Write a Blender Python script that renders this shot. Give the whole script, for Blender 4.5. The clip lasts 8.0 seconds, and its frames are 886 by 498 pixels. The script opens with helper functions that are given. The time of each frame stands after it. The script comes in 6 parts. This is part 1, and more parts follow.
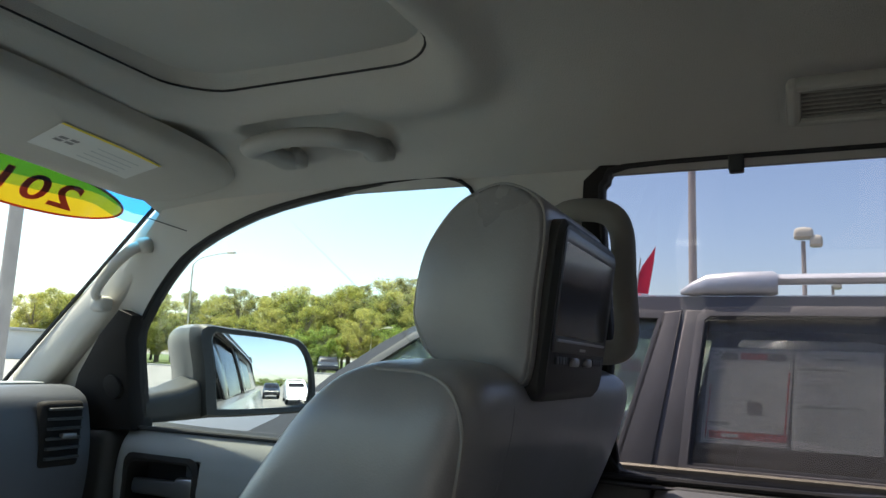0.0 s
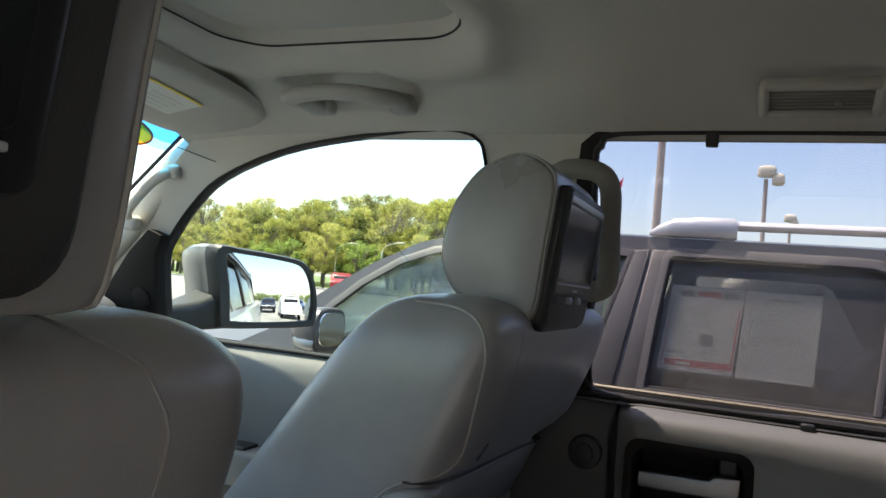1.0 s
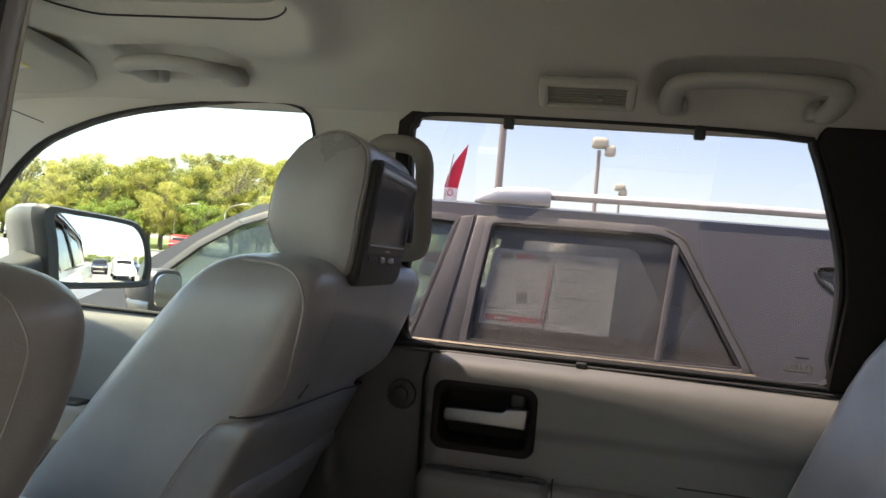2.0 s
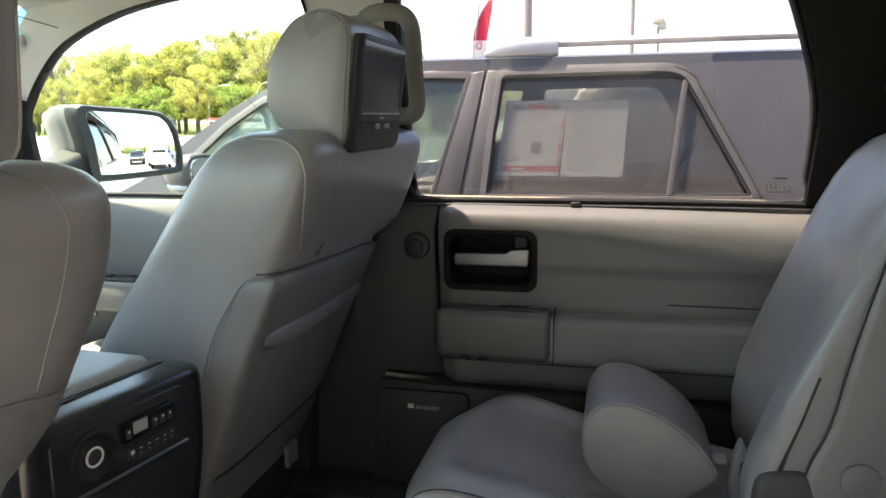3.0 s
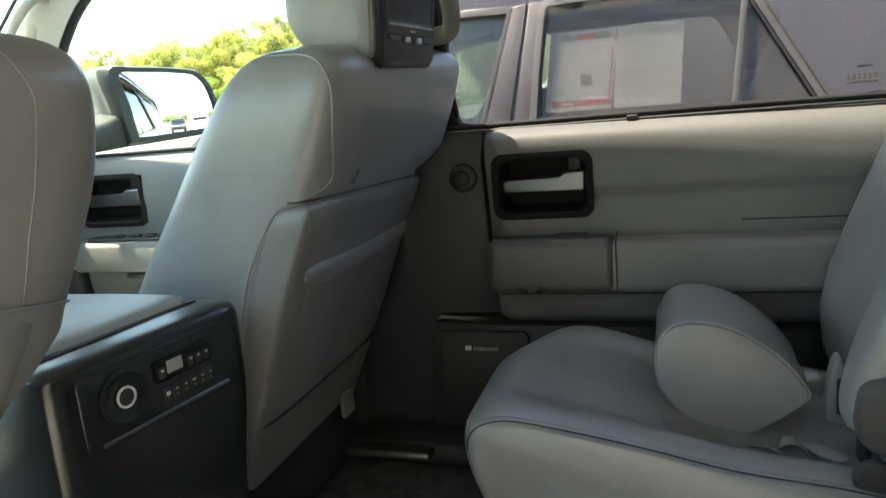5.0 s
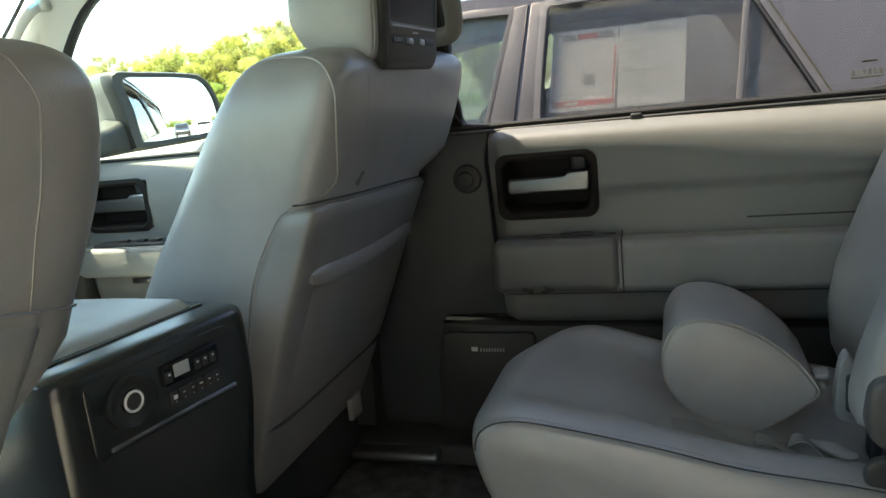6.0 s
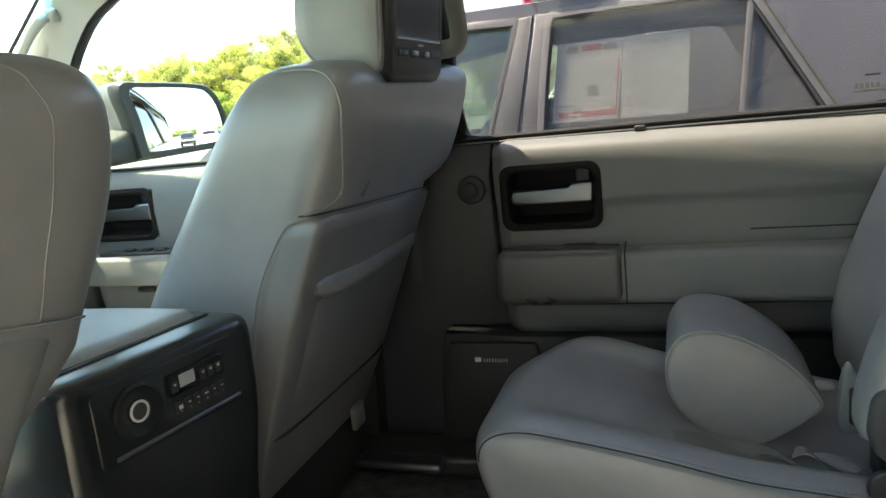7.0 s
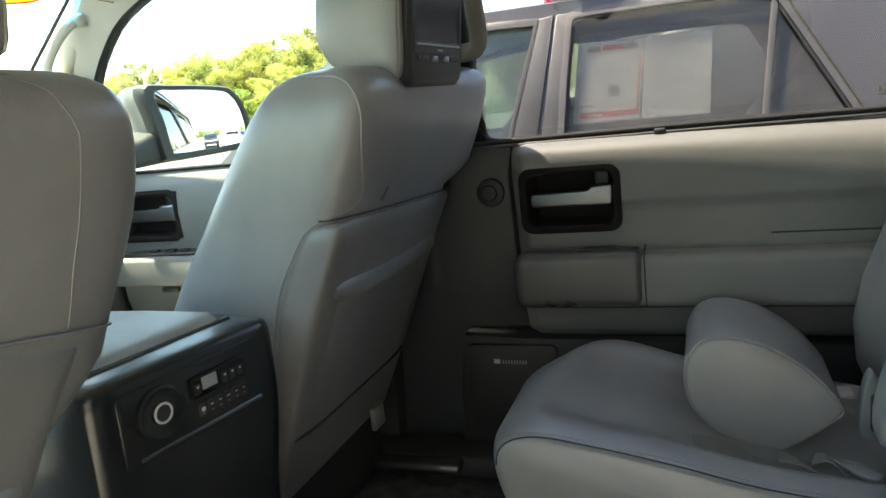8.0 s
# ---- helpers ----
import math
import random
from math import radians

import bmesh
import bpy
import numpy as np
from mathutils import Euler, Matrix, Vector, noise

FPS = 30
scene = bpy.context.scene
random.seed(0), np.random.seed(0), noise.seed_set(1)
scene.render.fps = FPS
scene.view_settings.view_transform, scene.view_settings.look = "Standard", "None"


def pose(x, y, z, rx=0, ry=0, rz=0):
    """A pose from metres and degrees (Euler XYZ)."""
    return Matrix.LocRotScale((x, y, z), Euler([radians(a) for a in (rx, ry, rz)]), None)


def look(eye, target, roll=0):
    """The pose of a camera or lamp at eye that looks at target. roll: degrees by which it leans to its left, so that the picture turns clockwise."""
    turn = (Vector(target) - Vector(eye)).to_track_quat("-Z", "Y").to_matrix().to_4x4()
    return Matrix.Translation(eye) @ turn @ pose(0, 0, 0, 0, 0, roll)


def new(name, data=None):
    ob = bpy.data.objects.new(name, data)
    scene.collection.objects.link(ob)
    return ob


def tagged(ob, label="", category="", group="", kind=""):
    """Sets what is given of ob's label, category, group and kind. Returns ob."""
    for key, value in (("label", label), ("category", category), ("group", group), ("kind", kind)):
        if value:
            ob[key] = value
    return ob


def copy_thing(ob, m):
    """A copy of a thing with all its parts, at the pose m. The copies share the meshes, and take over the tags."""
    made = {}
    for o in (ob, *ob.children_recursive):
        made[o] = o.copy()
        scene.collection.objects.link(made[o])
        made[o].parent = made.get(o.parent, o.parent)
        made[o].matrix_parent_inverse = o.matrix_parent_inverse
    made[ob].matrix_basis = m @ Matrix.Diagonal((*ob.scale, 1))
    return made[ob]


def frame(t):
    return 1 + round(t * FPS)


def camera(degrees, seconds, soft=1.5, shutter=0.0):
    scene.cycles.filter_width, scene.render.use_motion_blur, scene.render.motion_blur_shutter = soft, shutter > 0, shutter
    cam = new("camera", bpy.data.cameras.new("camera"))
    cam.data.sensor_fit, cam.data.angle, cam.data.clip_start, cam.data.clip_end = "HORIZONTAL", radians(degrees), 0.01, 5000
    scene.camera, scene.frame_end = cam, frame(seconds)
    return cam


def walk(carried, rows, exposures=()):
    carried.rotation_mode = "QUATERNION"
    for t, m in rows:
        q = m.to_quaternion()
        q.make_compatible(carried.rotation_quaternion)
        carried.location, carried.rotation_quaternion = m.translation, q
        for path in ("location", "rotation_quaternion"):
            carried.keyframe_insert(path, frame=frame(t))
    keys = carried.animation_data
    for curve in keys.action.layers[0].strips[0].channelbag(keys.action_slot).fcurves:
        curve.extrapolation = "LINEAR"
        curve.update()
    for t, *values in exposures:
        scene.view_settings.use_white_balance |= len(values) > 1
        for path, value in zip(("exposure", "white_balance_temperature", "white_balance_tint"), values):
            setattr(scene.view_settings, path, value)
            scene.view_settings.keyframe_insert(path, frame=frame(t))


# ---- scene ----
cam = camera(62.2, 8.0)
EXPOSURES = [(0.0, 1.4, 6700, 4), (0.4, 1.55, 6800, 5), (1.0, 1.8, 7050, 6), (1.5, 2.08, 7500, 6), (2.2, 2.22, 8000, 7), (3.3, 2.95, 7800, 1), (4.4, 3.0, 7750, -5), (8.0, 3.0, 7750, -6)]
PATH = [
    (0, (-0.11, -0.348, 1.429), (-0.958, 1.438, 1.733), 2.4),
    (0.2, (-0.126, -0.409, 1.45), (-0.981, 1.386, 1.665), 3.4),
    (0.5, (-0.121, -0.475, 1.453), (-0.988, 1.321, 1.61), 4.8),
    (1, (-0.109, -0.535, 1.445), (-0.869, 1.312, 1.536), 5.0),
    (1.5, (-0.05, -0.584, 1.442), (-0.709, 1.303, 1.504), 4.7),
    (2, (-0.025, -0.659, 1.445), (-0.386, 1.308, 1.473), 5.2),
    (2.2, (-0.017, -0.674, 1.431), (-0.212, 1.316, 1.416), 5.2),
    (3.3, (0.125, -0.792, 1.455), (-0.39, 1.09, 1.019), -2.1),
    (3.5, (0.142, -0.798, 1.446), (-0.358, 1.084, 0.991), -1.7),
    (4, (0.115, -0.765, 1.416), (-0.317, 1.14, 0.987), -1.6),
    (4.5, (0.078, -0.685, 1.357), (-0.489, 1.185, 0.926), -4.1),
    (6, (0.073, -0.683, 1.351), (-0.545, 1.173, 0.933), -6.2),
    (6.5, (0.073, -0.682, 1.351), (-0.552, 1.172, 0.937), -6.1),
    (7, (0.073, -0.688, 1.356), (-0.552, 1.171, 0.962), -6.0),
    (7.5, (0.071, -0.692, 1.361), (-0.537, 1.172, 0.964), -5.7),
    (8, (0.08, -0.692, 1.368), (-0.6, 1.147, 0.972), -6.2),
]
walk(cam, [(t, look(eye, target, roll)) for t, eye, target, roll in PATH], EXPOSURES)

# ---- light ----
SUN_TO = Vector((-0.42, -0.004, 1.0)).normalized()
world = bpy.data.worlds.new("sky_world")
scene.world = world
world.use_nodes = True
wn = world.node_tree.nodes
sky = wn.new("ShaderNodeTexSky")
sky.sky_type = 'NISHITA'
sky.sun_disc = False
sky.sun_elevation = math.asin(SUN_TO.z)
sky.sun_rotation = math.atan2(SUN_TO.x, SUN_TO.y)
sky.air_density, sky.dust_density, sky.ozone_density = 1.0, 1.4, 1.0
wn["Background"].inputs["Strength"].default_value = 0.15
world.node_tree.links.new(sky.outputs[0], wn["Background"].inputs["Color"])
sun_data = bpy.data.lights.new("sun", 'SUN')
sun_data.energy, sun_data.angle, sun_data.color = 5.0, radians(0.5), (1.0, 0.925, 0.80)
sun = new("sun", sun_data)
sun.matrix_world = look(SUN_TO * 60, (0, 0, 0))


# ---- materials ----
def surface(name, base, rough=0.5, metal=0.0, grain=0.0, grain_scale=400.0, mottle=0.12, mottle_scale=6.0, coat=0.0, spec=0.5, second=None):
    """A painted, woven or moulded surface: base colour with two scales of variation, and fine relief."""
    m = bpy.data.materials.new(name)
    m.use_nodes = True
    n, l = m.node_tree.nodes, m.node_tree.links
    b = n["Principled BSDF"]
    b.inputs["Roughness"].default_value = rough
    b.inputs["Metallic"].default_value = metal
    b.inputs["Coat Weight"].default_value = coat
    b.inputs["Specular IOR Level"].default_value = spec
    co = n.new("ShaderNodeTexCoord")
    big = n.new("ShaderNodeTexNoise")
    big.inputs["Scale"].default_value = mottle_scale
    big.inputs["Detail"].default_value = 5.0
    l.new(co.outputs["Object"], big.inputs["Vector"])
    ramp = n.new("ShaderNodeValToRGB")
    lo = second if second else tuple(c * (1 - mottle) for c in base)
    hi = base if second else tuple(min(1, c * (1 + mottle)) for c in base)
    ramp.color_ramp.elements[0].position, ramp.color_ramp.elements[1].position = 0.32, 0.68
    ramp.color_ramp.elements[0].color = (*lo, 1)
    ramp.color_ramp.elements[1].color = (*hi, 1)
    l.new(big.outputs["Fac"], ramp.inputs["Fac"])
    l.new(ramp.outputs["Color"], b.inputs["Base Color"])
    rr = n.new("ShaderNodeMapRange")
    rv = min(0.07, rough * 0.2)
    rr.inputs["To Min"].default_value, rr.inputs["To Max"].default_value = rough - rv, min(1, rough + rv)
    l.new(big.outputs["Fac"], rr.inputs["Value"])
    l.new(rr.outputs["Result"], b.inputs["Roughness"])
    if grain:
        fine = n.new("ShaderNodeTexNoise")
        fine.inputs["Scale"].default_value = grain_scale
        fine.inputs["Detail"].default_value = 3.0
        l.new(co.outputs["Object"], fine.inputs["Vector"])
        bump = n.new("ShaderNodeBump")
        bump.inputs["Strength"].default_value = grain
        bump.inputs["Distance"].default_value = 0.002
        l.new(fine.outputs["Fac"], bump.inputs["Height"])
        l.new(bump.outputs["Normal"], b.inputs["Normal"])
    return m


def leather(name, base, rough=0.36):
    """Grained hide: small cells in the relief, soft creases at a larger scale."""
    m = surface(name, base, rough, 0, 0, mottle=0.10, mottle_scale=9, spec=0.75)
    n, l = m.node_tree.nodes, m.node_tree.links
    co = n.new("ShaderNodeTexCoord")
    cell = n.new("ShaderNodeTexVoronoi")
    cell.inputs["Scale"].default_value = 520
    crease = n.new("ShaderNodeTexNoise")
    crease.inputs["Scale"].default_value = 34
    crease.inputs["Detail"].default_value = 4
    mix = n.new("ShaderNodeMath")
    mix.operation = 'MULTIPLY_ADD'
    mix.inputs[1].default_value = 0.18
    for t in (cell, crease):
        l.new(co.outputs["Object"], t.inputs["Vector"])
    l.new(cell.outputs["Distance"], mix.inputs[0])
    wave = n.new("ShaderNodeTexNoise")
    wave.inputs["Scale"].default_value = 11
    wave.inputs["Detail"].default_value = 2
    l.new(co.outputs["Object"], wave.inputs["Vector"])
    both = n.new("ShaderNodeMath")
    both.operation = 'MULTIPLY_ADD'
    both.inputs[1].default_value = 1.1
    l.new(wave.outputs["Fac"], both.inputs[0])
    l.new(crease.outputs["Fac"], both.inputs[2])
    l.new(both.outputs[0], mix.inputs[2])
    bump = n.new("ShaderNodeBump")
    bump.inputs["Strength"].default_value = 0.17
    bump.inputs["Distance"].default_value = 0.003
    l.new(mix.outputs[0], bump.inputs["Height"])
    l.new(bump.outputs["Normal"], n["Principled BSDF"].inputs["Normal"])
    return m


def pane_glass(name, tint, ior=1.45, dust_haze=None):
    """Window glass: clear or tinted, with gloss that grows at a slant; the last argument = (colour, cover) lays a
    patchy film on it, part dusty glass, part painted reflection haze.
    """
    m = bpy.data.materials.new(name)
    m.use_nodes = True
    n, l = m.node_tree.nodes, m.node_tree.links
    n.remove(n["Principled BSDF"])
    clear = n.new("ShaderNodeBsdfTransparent")
    clear.inputs["Color"].default_value = (*tint, 1)
    gloss = n.new("ShaderNodeBsdfGlossy")
    gloss.inputs["Roughness"].default_value = 0.01
    lw = n.new("ShaderNodeLayerWeight")
    lw.inputs["Blend"].default_value = 0.5
    power = n.new("ShaderNodeMath")
    power.operation = 'POWER'
    power.inputs[1].default_value = 5.0
    l.new(lw.outputs["Facing"], power.inputs[0])
    r0 = ((ior - 1) / (ior + 1)) ** 2
    fac = n.new("ShaderNodeMath")
    fac.operation = 'MULTIPLY_ADD'
    fac.inputs[1].default_value, fac.inputs[2].default_value = 1 - r0, r0
    l.new(power.outputs[0], fac.inputs[0])
    mix = n.new("ShaderNodeMixShader")
    l.new(fac.outputs[0], mix.inputs[0])
    l.new(clear.outputs[0], mix.inputs[1])
    l.new(gloss.outputs[0], mix.inputs[2])
    last = mix
    if dust_haze:
        film = n.new("ShaderNodeBsdfDiffuse")
        film.inputs["Color"].default_value = (*dust_haze[0], 1)
        co, spots, cover = n.new("ShaderNodeTexCoord"), n.new("ShaderNodeTexNoise"), n.new("ShaderNodeMapRange")
        spots.inputs["Scale"].default_value, spots.inputs["Detail"].default_value = 5.0, 6.0
        l.new(co.outputs["Object"], spots.inputs["Vector"])
        l.new(spots.outputs["Fac"], cover.inputs["Value"])
        cover.inputs["From Min"].default_value, cover.inputs["From Max"].default_value = 0.3, 0.7
        cover.inputs["To Min"].default_value, cover.inputs["To Max"].default_value = dust_haze[1] * 0.75, dust_haze[1] * 1.25
        last = n.new("ShaderNodeMixShader")
        l.new(cover.outputs["Result"], last.inputs[0])
        l.new(mix.outputs[0], last.inputs[1])
        l.new(film.outputs[0], last.inputs[2])
    l.new(last.outputs[0], n["Material Output"].inputs["Surface"])
    return m


SEAT = leather("seat_leather", (0.290, 0.291, 0.287), 0.30)
SEAT_SIDE = leather("seat_vinyl", (0.243, 0.244, 0.240), 0.38)
PIPING = surface("piping", (0.33, 0.33, 0.31), 0.5, grain=0.3, grain_scale=900)
SEAM = surface("seam_thread", (0.05, 0.053, 0.053), 0.7)
TRIM = surface("door_vinyl", (0.228, 0.231, 0.223), 0.48, grain=0.35, grain_scale=700, mottle=0.06)
TRIM_DARK = surface("dark_grey_plastic", (0.04, 0.042, 0.043), 0.5, grain=0.3, grain_scale=800)
# console lid: the windscreen's pale sheen is put into the base colour
LIDGREY = surface("lid_sheen_vinyl", (0.46, 0.485, 0.49), 0.22, grain=0.3, grain_scale=800)
ARM = surface("armrest_vinyl", (0.235, 0.24, 0.236), 0.42, grain=0.35, grain_scale=700, mottle=0.06)
MID = surface("mid_grey_plastic", (0.175, 0.178, 0.17), 0.34, grain=0.3, grain_scale=800)
POST_LOW = surface("pillar_cover_plastic", (0.046, 0.053, 0.056), 0.40, grain=0.3, grain_scale=800)
BLACK = surface("black_plastic", (0.036, 0.038, 0.038), 0.45, grain=0.25, grain_scale=900, spec=0.4)
MATT = surface("matt_black_vinyl", (0.020, 0.018, 0.017), 0.7, grain=0.3, grain_scale=900, spec=0.15)
VENT_FRAME = surface("vent_frame_plastic", (0.40, 0.39, 0.35), 0.65, grain=0.25, grain_scale=700, mottle=0.05)
VENT_GREY = surface("vent_grey_plastic", (0.22, 0.215, 0.195), 0.6, grain=0.2)
SATIN = surface("satin_black_plastic", (0.022, 0.025, 0.0255), 0.22, grain=0.05, grain_scale=900, mottle=0.03, mottle_scale=2, spec=0.9)
GLOSS_BLACK = surface("gloss_black", (0.008, 0.008, 0.009), 0.12, mottle=0.3)
RUBBER = surface("rubber_seal", (0.018, 0.018, 0.019), 0.7, grain=0.2)
HEAD = surface("headliner_cloth", (0.52, 0.505, 0.46), 0.95, grain=0.7, grain_scale=620, mottle=0.05, mottle_scale=3, spec=0.1)
PILLAR = surface("pillar_plastic", (0.50, 0.487, 0.44), 0.7, grain=0.35, grain_scale=700, mottle=0.05)
# roof handles: pale trim plastic with the recess shade put into its colour
ROOF_GRIP_SHADED = surface("roof_grip_shaded_plastic", (0.36, 0.355, 0.325), 0.6, grain=0.35, grain_scale=700, mottle=0.05)
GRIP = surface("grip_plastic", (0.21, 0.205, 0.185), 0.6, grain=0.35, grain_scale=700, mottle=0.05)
GRIP_DARK = surface("hinge_plastic", (0.085, 0.084, 0.082), 0.5, grain=0.3, grain_scale=800)
CARPET = surface("carpet", (0.075, 0.078, 0.078), 1.0, grain=1.0, grain_scale=500, mottle=0.35, mottle_scale=30, spec=0.1)
CHROME = surface("satin_chrome", (0.29, 0.295, 0.30), 0.38, 1.0, mottle=0.04, mottle_scale=30)
MIRROR = surface("mirror_silver", (0.88, 0.89, 0.90), 0.004, 1.0, mottle=0.01)
SCREEN_RIM = surface("screen_rim_plastic", (0.014, 0.014, 0.016), 0.34, mottle=0.1)
SCREEN = surface("screen_glass", (0.012, 0.013, 0.016), 0.16, mottle=0.2)
PAPER = surface("paper", (0.66, 0.67, 0.64), 0.6, mottle=0.03)
INK = surface("ink_grey", (0.22, 0.22, 0.22), 0.7)
RED_INK = surface("ink_red", (0.55, 0.06, 0.06), 0.6)
YELLOW_INK = surface("ink_yellow", (0.80, 0.62, 0.05), 0.6)
ETCH = surface("etched_mark", (0.13, 0.135, 0.135), 0.5)
LCD = surface("lcd_grey", (0.42, 0.45, 0.45), 0.3)
WHITE_INK = surface("ink_white", (0.75, 0.76, 0.76), 0.5)
SILVER = surface("silver_paint", (0.38, 0.385, 0.38), 0.34, 0.5, mottle=0.03, mottle_scale=40, coat=0.6)
NEIGH = surface("dark_grey_paint", (0.105, 0.098, 0.098), 0.42, 0.3, mottle=0.06, mottle_scale=3, coat=0.25)
NEIGH_TRIM = surface("satin_pillar_trim", (0.12, 0.112, 0.106), 0.45, 0.3, mottle=0.08, mottle_scale=5)
RACK = surface("silver_rack", (0.72, 0.72, 0.71), 0.35, 0.3, mottle=0.04)
CLEAR = pane_glass("clear_glass", (0.84, 0.88, 0.87))
TINT = pane_glass("privacy_glass", (0.60, 0.58, 0.62))
DARKGLASS = pane_glass("dark_glass", (0.45, 0.46, 0.45), 1.6)
BAND_LOW = pane_glass("shade_band_fade", (0.42, 0.74, 0.97))
BAND = pane_glass("shade_band_glass", (0.10, 0.48, 0.93))
# tint made this deep on unseen panes to cut light from behind
REARGLASS = pane_glass("rear_light_cut_glass", (0.16, 0.165, 0.17))
ASPHALT = surface("asphalt", (0.22, 0.212, 0.20), 0.9, grain=0.8, grain_scale=60, mottle=0.25, mottle_scale=0.6)
GRASS = surface("grass", (0.10, 0.14, 0.04), 0.95, grain=0.8, grain_scale=20, mottle=0.35, mottle_scale=0.4)
LINE_PAINT = surface("line_paint", (0.7, 0.7, 0.66), 0.8, mottle=0.15, mottle_scale=8)
CONCRETE = surface("concrete", (0.42, 0.41, 0.39), 0.85, grain=0.5, grain_scale=40)
POLE = surface("painted_pole", (0.34, 0.30, 0.27), 0.6, mottle=0.08)
LAMPHEAD = surface("lamp_head_grey", (0.52, 0.49, 0.40), 0.55)
BARK = surface("bark", (0.16, 0.13, 0.10), 0.95, grain=1.0, grain_scale=20, mottle=0.3, mottle_scale=4)
FLAG_RED = surface("flag_red", (0.60, 0.02, 0.06), 0.8)
FLAG_WHITE = surface("flag_white", (0.8, 0.8, 0.8), 0.8)
BUILDING = surface("pale_wall", (0.62, 0.60, 0.57), 0.8, mottle=0.06, mottle_scale=0.5)
TYRE = surface("tyre", (0.02, 0.02, 0.02), 0.85)


def leaf_material(name, lo, hi):
    m = surface(name, hi, 0.6, second=lo, mottle_scale=0.5)
    n, l = m.node_tree.nodes, m.node_tree.links
    b = n["Principled BSDF"]
    geo = n.new("ShaderNodeNewGeometry")
    ramp = n.new("ShaderNodeValToRGB")
    ramp.color_ramp.elements[0].color = (*lo, 1)
    ramp.color_ramp.elements[1].color = (*hi, 1)
    l.new(geo.outputs["Random Per Island"], ramp.inputs["Fac"])
    l.new(ramp.outputs["Color"], b.inputs["Base Color"])
    thin = n.new("ShaderNodeBsdfTranslucent")
    l.new(ramp.outputs["Color"], thin.inputs["Color"])
    mix = n.new("ShaderNodeMixShader")
    mix.inputs[0].default_value = 0.55
    l.new(b.outputs[0], mix.inputs[1])
    l.new(thin.outputs[0], mix.inputs[2])
    gaps, open_ = n.new("ShaderNodeBsdfTransparent"), n.new("ShaderNodeMixShader")
    open_.inputs[0].default_value = 0.45   # a clump of leaves lets some light pass
    l.new(mix.outputs[0], open_.inputs[1])
    l.new(gaps.outputs[0], open_.inputs[2])
    l.new(open_.outputs[0], n["Material Output"].inputs["Surface"])
    return m


LEAF_D = leaf_material("leaf_pale_yellow", (0.35, 0.34, 0.10), (0.55, 0.53, 0.165))
LEAF_E = leaf_material("leaf_bright_green", (0.20, 0.28, 0.065), (0.33, 0.41, 0.10))
LEAF_A = leaf_material("leaf_yellow_green", (0.29, 0.30, 0.075), (0.48, 0.48, 0.13))
LEAF_B = leaf_material("leaf_green", (0.21, 0.245, 0.075), (0.36, 0.385, 0.125))
LEAF_C = leaf_material("leaf_olive", (0.24, 0.245, 0.085), (0.40, 0.39, 0.15))


# ---- mesh helpers ----
def finish(bm, sharp=38.0):
    bmesh.ops.recalc_face_normals(bm, faces=bm.faces)
    me = bpy.data.meshes.new("m")
    bm.to_mesh(me)
    bm.free()
    for p in me.polygons:
        p.use_smooth = True
    me.set_sharp_from_angle(angle=radians(sharp))
    return me


def part(name, bm, material, parent=None, label="", sharp=38.0):
    me = finish(bm, sharp) if isinstance(bm, bmesh.types.BMesh) else bm
    me.name = name
    me.materials.clear()
    me.materials.append(material)
    ob = new(name, me)
    if parent is not None:
        ob.parent = parent
        if parent.parent is None:
            ob.matrix_parent_inverse = Matrix.Translation(-parent.location)
    if label:
        ob["label"] = label
    return ob


def thing(name, label, category, base=(0, 0, 0), group="", kind=""):
    ob = new(name)
    ob.empty_display_size = 0.05
    ob.location = base
    return tagged(ob, label, category, group, kind)


def rbox(c, s, bevel=0.01, seg=3, rot=None):
    bm = bmesh.new()
    bmesh.ops.create_cube(bm, size=1)
    for v in bm.verts:
        v.co = Vector((v.co.x * s[0], v.co.y * s[1], v.co.z * s[2]))
    if bevel:
        bmesh.ops.bevel(bm, geom=bm.edges[:], offset=bevel, segments=seg, affect='EDGES', profile=0.5)
    m = Matrix.Translation(c) @ (rot if rot else Matrix())
    bmesh.ops.transform(bm, matrix=m, verts=bm.verts)
    return bm


def lift(p, axis, d):
    if axis == 'x':
        return Vector((d, p[0], p[1]))
    if axis == 'y':
        return Vector((p[0], d, p[1]))
    return Vector((p[0], p[1], d))


def offset_loop(poly, d):
    """An outline drawn in by d (out for d < 0)."""
    n = len(poly)
    area = sum(poly[i][0] * poly[(i + 1) % n][1] - poly[(i + 1) % n][0] * poly[i][1] for i in range(n))
    s = 1 if area > 0 else -1
    out = []
    for i in range(n):
        p, q, r = Vector(poly[i - 1]), Vector(poly[i]), Vector(poly[(i + 1) % n])
        e1, e2 = (q - p).normalized(), (r - q).normalized()
        n1, n2 = Vector((-e1.y, e1.x)) * s, Vector((-e2.y, e2.x)) * s
        m = n1 + n2
        k = m.length_squared
        m = n1 if k < 0.05 else m * min(2.0 / k, 2.0)
        out.append((q.x + m.x * d, q.y + m.y * d))
    return out


